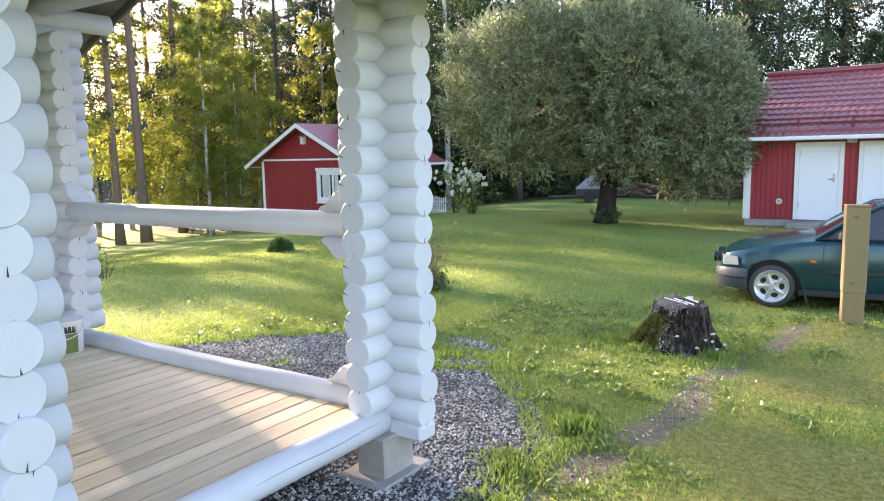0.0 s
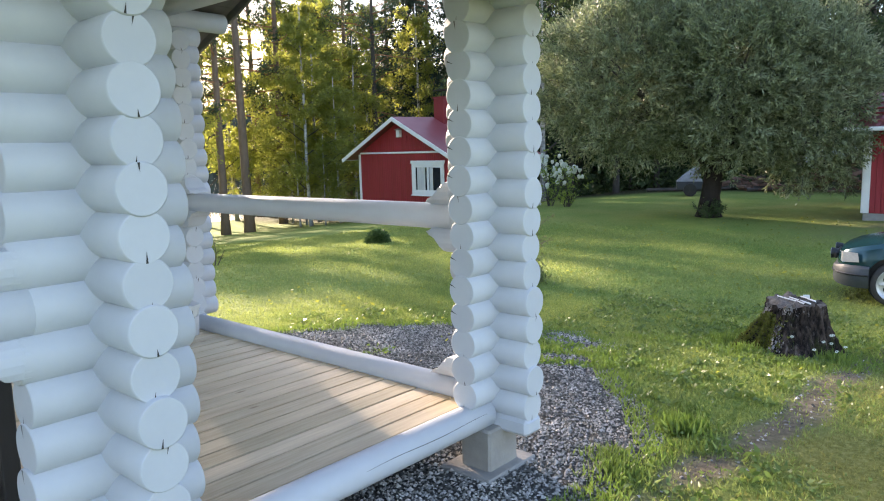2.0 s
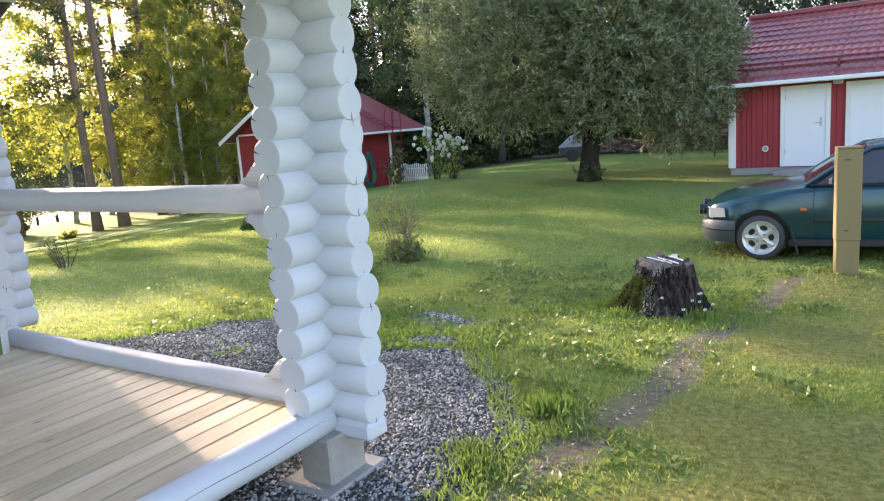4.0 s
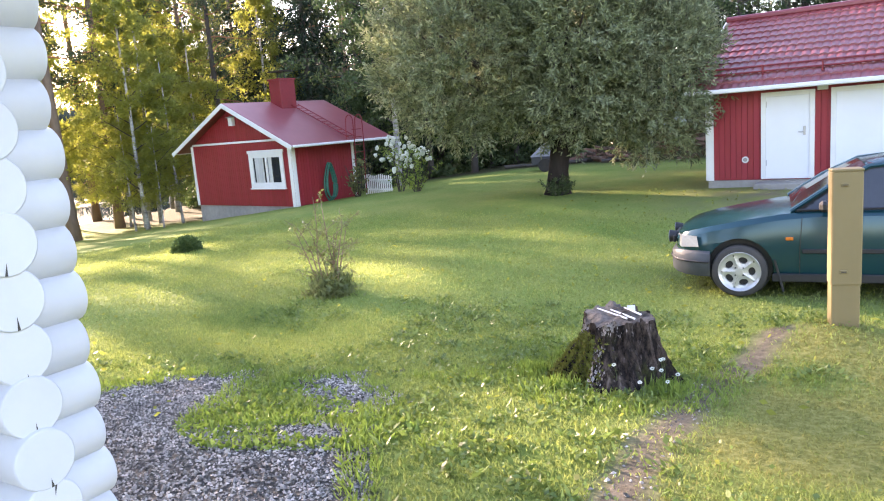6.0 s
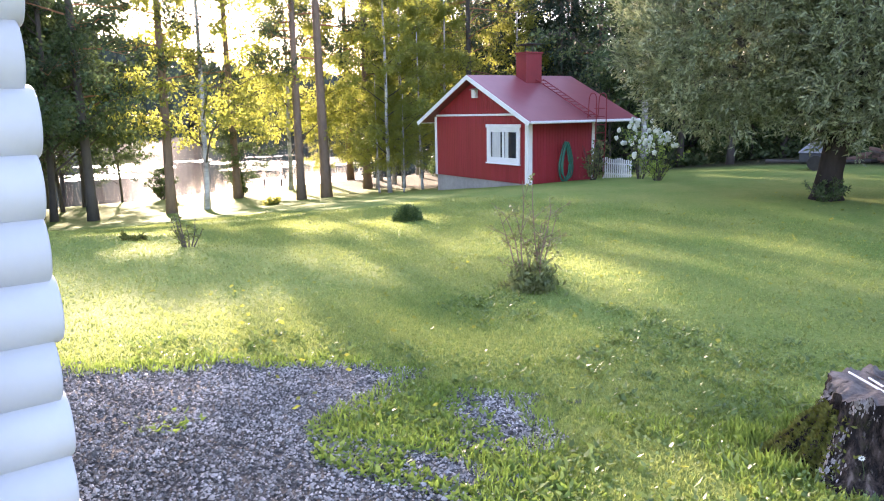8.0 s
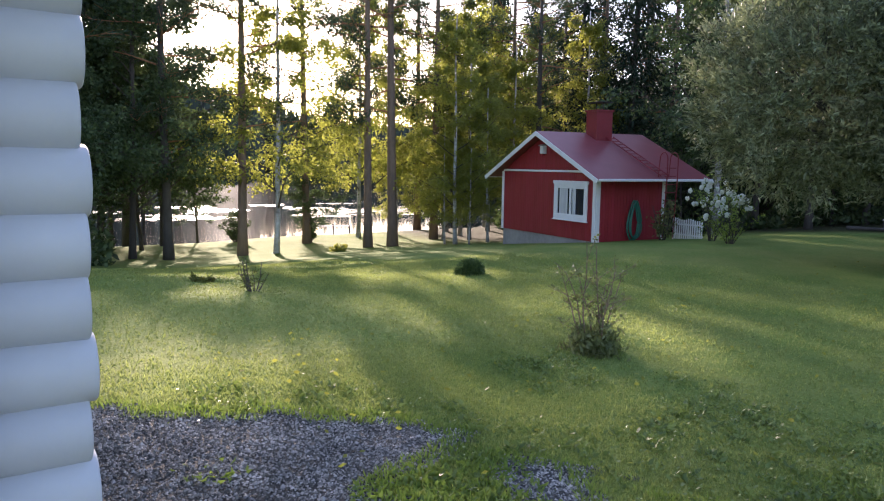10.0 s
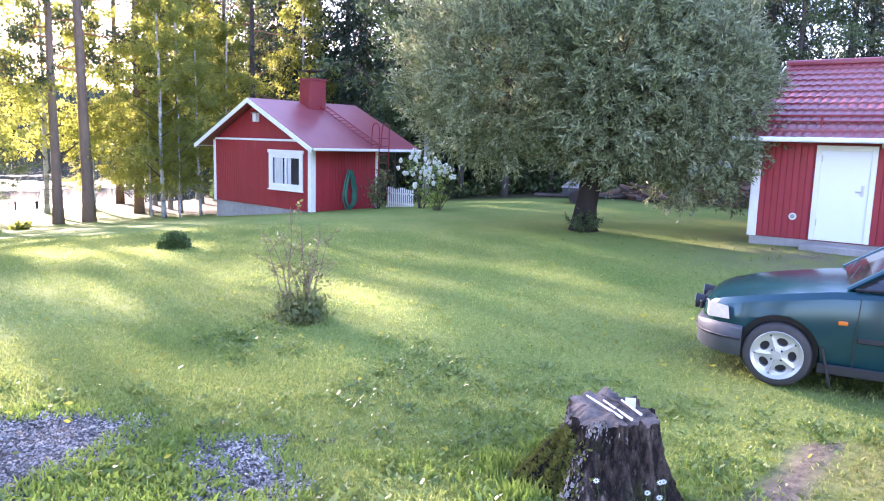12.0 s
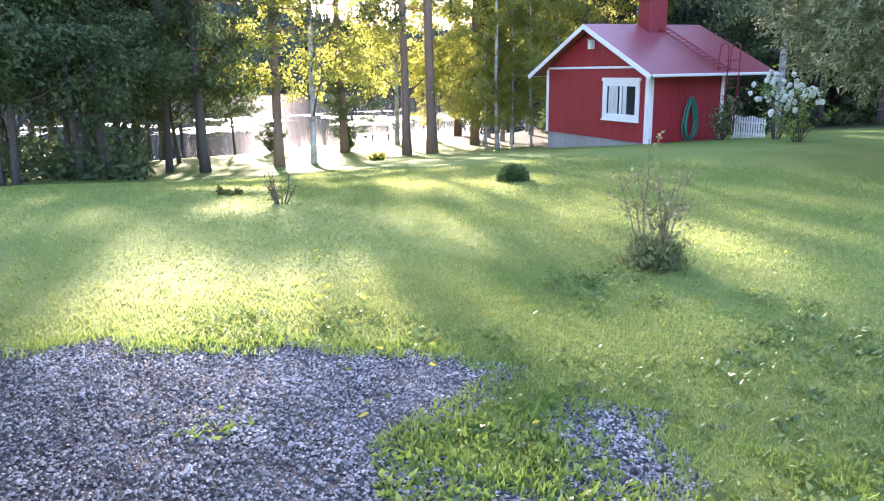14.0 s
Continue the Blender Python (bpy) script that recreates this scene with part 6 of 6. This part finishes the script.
# ------------------------------------------------------------------ yard clutter under the willow
def wood_pile(x, y, turn, n, w, tall, covered):
    th = empty("firewood_pile", pose(x, y, float(land(x, y)), 0, 0, turn), "loose heap of firewood under a grey tarpaulin" if covered else "low loose heap of firewood at the wood edge", "firewood")
    rr = random.Random(n)
    for i in range(n):
        a = rr.uniform(-0.5, 0.5)
        u = rr.uniform(-1, 1)
        z = rr.uniform(0, 1) * (1 - abs(u) ** 2) * tall
        part("log", boxed((rr.uniform(0.35, 0.6), rr.uniform(0.07, 0.13), rr.uniform(0.06, 0.12)), (u * w, rr.uniform(-0.5, 0.5), 0.06 + z), Matrix.Rotation(a, 3, 'Z') @ Matrix.Rotation(rr.uniform(-0.3, 0.3), 3, 'Y'), bevel=0.01), firewood_mat, th)
    if not covered:
        return
    xs, ys = np.linspace(-w * 0.85, w * 0.5, 26), np.linspace(-0.65, 0.65, 12)
    v = [(a, b, tall + 0.17 - 0.62 * (a / w) ** 2 - 0.75 * (b / 0.8) ** 4 + 0.13 * wobble(a * 2, b * 2, 1.6, 4.0)) for a in xs for b in ys]
    f = [(i * 12 + j, i * 12 + j + 1, (i + 1) * 12 + j + 1, (i + 1) * 12 + j) for i in range(25) for j in range(11)]
    part("tarpaulin", (v, f), tarp_mat, th, "crumpled grey tarpaulin")


wood_pile(-7.0, 30.6, 10, 90, 1.5, 1.55, True)
wood_pile(-10.2, 30.6, -10, 50, 1.6, 0.55, False)


def clutter():
    x, y = -11.3, 27.3
    th = empty("covered_trailer", pose(x, y, float(land(x, y)), 0, 0, 25), "pale tarpaulin covered trailer under the trees", "trailer")
    part("tray", boxed((0.95, 0.7, 0.3), (0, 0, 0.4), bevel=0.02), car_grey, th)
    bm = bmesh.new()
    for p in ((-0.5, -0.35, 0.55), (0.45, -0.35, 0.55), (0.45, 0.35, 0.55), (-0.5, 0.35, 0.55), (0.3, -0.15, 1.15), (0.35, 0.2, 1.1), (-0.05, 0.2, 0.95), (-0.1, -0.2, 0.9)):
        bm.verts.new(p)
    bmesh.ops.convex_hull(bm, input=bm.verts[:])
    part("cover", bm, tarp_mat, th, "pale grey cover")
    for s in (-1, 1):
        bm = bmesh.new()
        rod(bm, (0, s * 0.48, 0.24), (0, s * 0.6, 0.24), 0.24, seg=18)
        part("wheel", bm, tyre_mat, th)


clutter()
for k in range(5):
    x, y = -13.5 + 1.1 * k, 30.2 + 0.3 * (k % 2)
    bm = bmesh.new()
    rod(bm, (-0.9, 0.3 * math.sin(9 * k), 0.07), (0.9 - 0.2 * (k % 3), 0.2, 0.10 + 0.04 * (k % 2)), 0.08, 0.055, 10)
    tagged(part("felled_log", bm, bark_dark), "felled tree trunk lying at the wood edge", "log", "felled trunks").location = (x, y, float(land(x, y)))


def moored_boat():
    """Dark covered hull at the shore."""
    th = empty("jetty", pose(-45.5, 24.2, -2.72, 0, 0, 65), "low grey wooden jetty at the lake shore", "jetty")
    for i in range(18):
        part("plank", boxed((0.14, 1.4, 0.04), (-1.5 + 0.155 * i, 0, 0.35), bevel=0.004), concrete, th)
    for x in (-1.4, 0, 1.1):
        for y in (-0.6, 0.6):
            bm = bmesh.new()
            rod(bm, (x, y, -0.6), (x, y, 0.42), 0.06)
            part("post", bm, bark_dark, th)


moored_boat()


# ------------------------------------------------------------------ grass, weeds, gravel
def grass():
    g = np.random.default_rng(14)

    def blades(n, x0, x1, y0, y1, hgt, wid, name, label, keep, lean=0.55, mat=blade_mat):
        x, y = g.uniform(x0, x1, n), g.uniform(y0, y1, n)
        fade = np.minimum.reduce([(x - x0) / 1.6, (x1 - x) / 1.6, (y - y0 + (9 if y0 < 3 else 0)) / 1.6, (y1 - y) / 1.6])
        ok = np.array([keep(a, b) for a, b in zip(x, y)]) & (g.uniform(0, 1, n) < fade)
        x, y = x[ok], y[ok]
        patch = np.array([0.85 + 0.8 * wobble(a, b, 1.4, 8.0) + 0.5 * wobble(a, b, 4.5, 3.0) for a, b in zip(x, y)])
        P = np.stack([x, y, land(x, y) + np.array([0.035 * wobble(a, b, 0.5, 2.0) + 0.012 * wobble(a, b, 3.0, 7.0) for a, b in zip(x, y)]) - 0.006], 1)
        D = g.normal(size=P.shape) * lean
        D[:, 2] = 1.0
        Ls = np.clip(patch, 0.3, 1.6)
        ob = cards(name, P, D * Ls[:, None], hgt, wid, mat, None, seed=5, bend=0.12, corners=3)
        tagged(ob, label, "grass", kind="stuff")

    def lawn(a, b):
        if -5.7 < a < -2.5 and b < 3.3:
            return False
        if gravel_at(a, b):
            return False
        return (track_at(a, b) < 0.5 or random.random() < 0.12) and dry_at(a, b) < random.random()

    random.seed(3)
    blades(230000, -8.2, 1.2, 2.6, 9.2, 0.036, 0.0065, "grass", "short mown green grass", lawn)
    blades(110000, -18, 3.5, 7.6, 17, 0.042, 0.014, "grass", "mown lawn grass further out", lambda a, b: track_at(a, b) < 0.5)
    blades(70000, -24, -6.6, 1, 14, 0.042, 0.016, "grass", "mown lawn grass towards the lake", lambda a, b: True)

    def yellowed(a, b):
        return track_at(a, b) < 0.55 and dry_at(a, b) > random.random() and not gravel_at(a, b)

    blades(120000, -7.5, 1.4, 1.8, 10.2, 0.034, 0.0065, "dry_grass", "short yellowed grass beside the trodden track", yellowed, 0.8, straw_mat)

    def rough(a, b):
        if (-5.7 < a < -2.5 and b < 3.3):
            return False
        d = math.hypot(a - SX, b - SY)
        if d < 0.36:
            return False
        if d < 0.95:
            return random.random() < 0.75
        edge = gravel_at(a, b) != gravel_at(a + 0.16, b + 0.1) or gravel_at(a, b) != gravel_at(a - 0.14, b + 0.12)
        if edge:
            return random.random() < 0.8
        if dry_at(a, b) > 0.4 or track_at(a, b) > 0.4:
            return False
        tuft = wobble(a, b, 1.1, 12.0) > 0.2 and not gravel_at(a, b) and a > -4.8
        return tuft and random.random() < 0.7

    blades(110000, -7.4, -0.2, 2.7, 8.8, 0.066, 0.0052, "tall_grass", "tufts of longer grass along gravel and stump", rough, 0.5, weed_mat)

    def weeds(a, b):
        return (inside(a, b, [(-4.75, 6.0), (-4.4, 5.1), (-3.9, 4.9), (-3.0, 5.3), (-2.75, 5.9), (-3.6, 6.0), (-4.1, 6.3), (-4.6, 6.5)]) and wobble(a, b, 2.5, 4.0) > -0.25) or (wobble(a, b, 1.7, 30.0) > 0.45 and inside(a, b, BED) and b > 4.2) or (inside(a, b, [(-2.2, 3.3), (-1.85, 3.15), (-1.8, 3.55), (-2.1, 3.6)]) and random.random() < 0.2)

    blades(34000, -5.2, -1.6, 3.1, 6.8, 0.06, 0.03, "weeds", "broad-leaved weeds creeping over the gravel", weeds, 1.3, weed_mat)
    # broad-leaved rosettes and clover in the rough lawn between gravel and stump
    P, D, Q, E = [], [], [], []
    for _ in range(900):
        cx, cy = g.uniform(-6.8, 0.6), 3.0 + 6.6 * g.random()
        if gravel_at(cx, cy) or (-6.2 < cx < -2.3 and cy < 3.4) or track_at(cx, cy) > 0.45 or dry_at(cx, cy) > 0.5 or wobble(cx, cy, 0.8, 19.0) < -0.02 - 0.25 * (abs(cx + 3) < 1.6):
            continue
        k, big = g.integers(7, 15), g.uniform(0.6, 1.25)
        a = g.uniform(0, 6.28, k)
        z = float(land(cx, cy)) + 0.035 * wobble(cx, cy, 0.5, 2.0)
        q = np.stack([cx + 0.05 * g.normal(size=k), cy + 0.05 * g.normal(size=k), np.full(k, z + 0.012)], 1)
        d = np.stack([np.cos(a), np.sin(a), g.uniform(0.25, 1.1, k)], 1)
        P.append(q)
        D.append(d * big)
        m = 26
        Q.append(np.stack([cx + 0.16 * g.normal(size=m), cy + 0.16 * g.normal(size=m), np.full(m, z) + g.uniform(0.01, 0.045, m)], 1))
        E.append(g.normal(size=(m, 3)) * np.array((1, 1, 0.35)))
    tagged(cards("weed_rosettes", np.concatenate(P), np.concatenate(D), 0.07, 0.028, rosette_mat, None, seed=9, bend=0.14), "broad-leaved weeds scattered in the rough lawn", "weeds", kind="stuff")
    tagged(cards("clover", np.concatenate(Q), np.concatenate(E), 0.026, 0.022, rosette_mat, None, seed=10), "low clover leaves in the lawn", "clover", kind="stuff")
    # lone tufts of long grass at the gravel edge
    roots = {True: ([], []), False: ([], [])}
    for cx, cy, n, hg in ((-1.93, 3.5, 330, 0.09), (-2.08, 3.62, 240, 0.08), (-1.9, 4.35, 150, 0.11), (-2.05, 4.75, 140, 0.09), (-1.72, 4.1, 130, 0.08), (-2.72, 7.3, 200, 0.12), (-2.62, 7.7, 160, 0.13), (-1.65, 7.2, 140, 0.10), (-2.4, 6.98, 150, 0.10)):
        n = n if hg < 0.1 else 2 * n
        q = np.stack([cx + 0.065 * g.normal(size=n), cy + 0.065 * g.normal(size=n), np.full(n, float(land(cx, cy)) - 0.01)], 1)
        roots[hg < 0.1][0].append(q)
        roots[hg < 0.1][1].append(g.normal(size=(n, 3)) * 0.35 + np.array((0, 0, 1.0)))
    for low, (q, d) in roots.items():
        tagged(cards("grass_tufts", np.concatenate(q), np.concatenate(d), 0.062 if low else 0.10, 0.0045, rosette_mat if low else weed_mat, None, seed=12 + low, bend=0.16, corners=3), "dark tufts of longer grass" if low else "bright tufts of long grass", "grass", kind="stuff")
    # clover and fallen leaves: pale specks in the lawn
    n = 900
    x, y = g.uniform(-9, 1, n), g.uniform(5, 20, n)
    P = np.stack([x, y, land(x, y) + 0.035], 1)
    D = g.normal(size=P.shape)
    D[:, 2] *= 0.2
    ob = cards("fallen_leaves", P, D, 0.06, 0.035, leaf_birch, None, seed=8)
    tagged(ob, "small yellow fallen leaves on the lawn", "leaves", kind="stuff")


grass()


def daisies():
    rr = random.Random(6)
    for i in range(8):
        a, q = rr.uniform(-1.7, -0.2), rr.uniform(0.40, 0.66)
        x, y = SX + q * math.cos(a), SY + q * math.sin(a)
        z, hgt = float(land(x, y)), rr.uniform(0.05, 0.30)
        th = empty("daisy", Matrix.Translation((x, y, z)), "white daisy growing beside the tree stump", "flower", "daisies by the stump")
        part("stem", tube([(0, 0, -0.02), (0.01, 0, hgt * 0.6), (0.0, -0.02, hgt)], 0.002, 5), leaf_green, th)
        bm = bmesh.new()
        for k in range(9):
            b = 2 * math.pi * k / 9
            c, s = math.cos(b), math.sin(b)
            vs = [bm.verts.new((r * c - w * s, -0.02 + 0.85 * (r * s + w * c) - 0.004, hgt + 0.5 * (r * s + w * c))) for r, w in ((0.003, 0), (0.011, 0.004), (0.020, 0), (0.011, -0.004))]
            bm.faces.new(vs)
        part("flower_head", bm, flower_white, th)


daisies()


def gravel():
    g = np.random.default_rng(33)
    n = 112000
    x, y = g.uniform(-6.8, -1.0, n), g.uniform(1.6, 7.6, n)
    ok = np.array([(gravel_at(a, b) and not (-5.9 < a < -3.3 and b < 3.0)) or (g.random() < 0.06 and track_at(a, b) > 0.35) for a, b in zip(x, y)])
    x, y = x[ok], y[ok]
    n = len(x)
    s = g.uniform(0.0065, 0.0135, n) * (1 + 0.6 * (g.random(n) > 0.95))
    base = np.array([(1, 0, 0), (0, 1, 0), (-1, 0, 0), (0, -1, 0), (0, 0, 0.85)])
    tri = np.array([(0, 1, 4), (1, 2, 4), (2, 3, 4), (3, 0, 4)])
    V = base[None] * g.uniform(0.6, 1.35, (n, 5, 1)) * s[:, None, None]
    a = g.uniform(0, 6.28, n)
    c, t = np.cos(a)[:, None], np.sin(a)[:, None]
    V = np.stack([V[..., 0] * c - V[..., 1] * t, V[..., 0] * t + V[..., 1] * c, V[..., 2] + 0.3 * V[..., 0] * g.normal(size=(n, 1))], -1)
    zz = land(x, y) + np.array([0.035 * wobble(p, q, 0.5, 2.0) * (0 if (p > -6 and p < -2 and q < 3.9) else 1) for p, q in zip(x, y)])
    V += np.stack([x, y, zz + 0.001 + 0.007 * g.random(n)], -1)[:, None]
    F = (tri[None] + 5 * np.arange(n)[:, None, None]).reshape(-1, 3)
    me = bpy.data.meshes.new("gravel_stones")
    me.from_pydata(V.reshape(-1, 3).tolist(), [], F.tolist())
    me.materials.append(stone_mat)
    tagged(new("gravel_stones", me), "loose grey crushed stone gravel", "gravel", kind="stuff")


gravel()

# deck boards, along y
BW = 0.145
bm = bmesh.new()
box(bm, (BW - 0.017, Y1 - 0.075 - YS, 0.05), (0, 0, -0.011), bevel=0.002)
plank_me = bpy.data.meshes.new("deck_board")
bm.to_mesh(plank_me)
bm.free()
plank_me.materials.append(deck_wood)
rd = random.Random(3)
x = X0 - 0.105 - BW / 2
while x > X1 + 0.02:
    ob = new("deck_board", plank_me)
    ob.parent = deck
    ob.location = (x, (Y1 - 0.075 + YS) / 2 + rd.uniform(-0.004, 0.004), 0.288 + rd.uniform(-0.0015, 0.0015))
    x -= BW
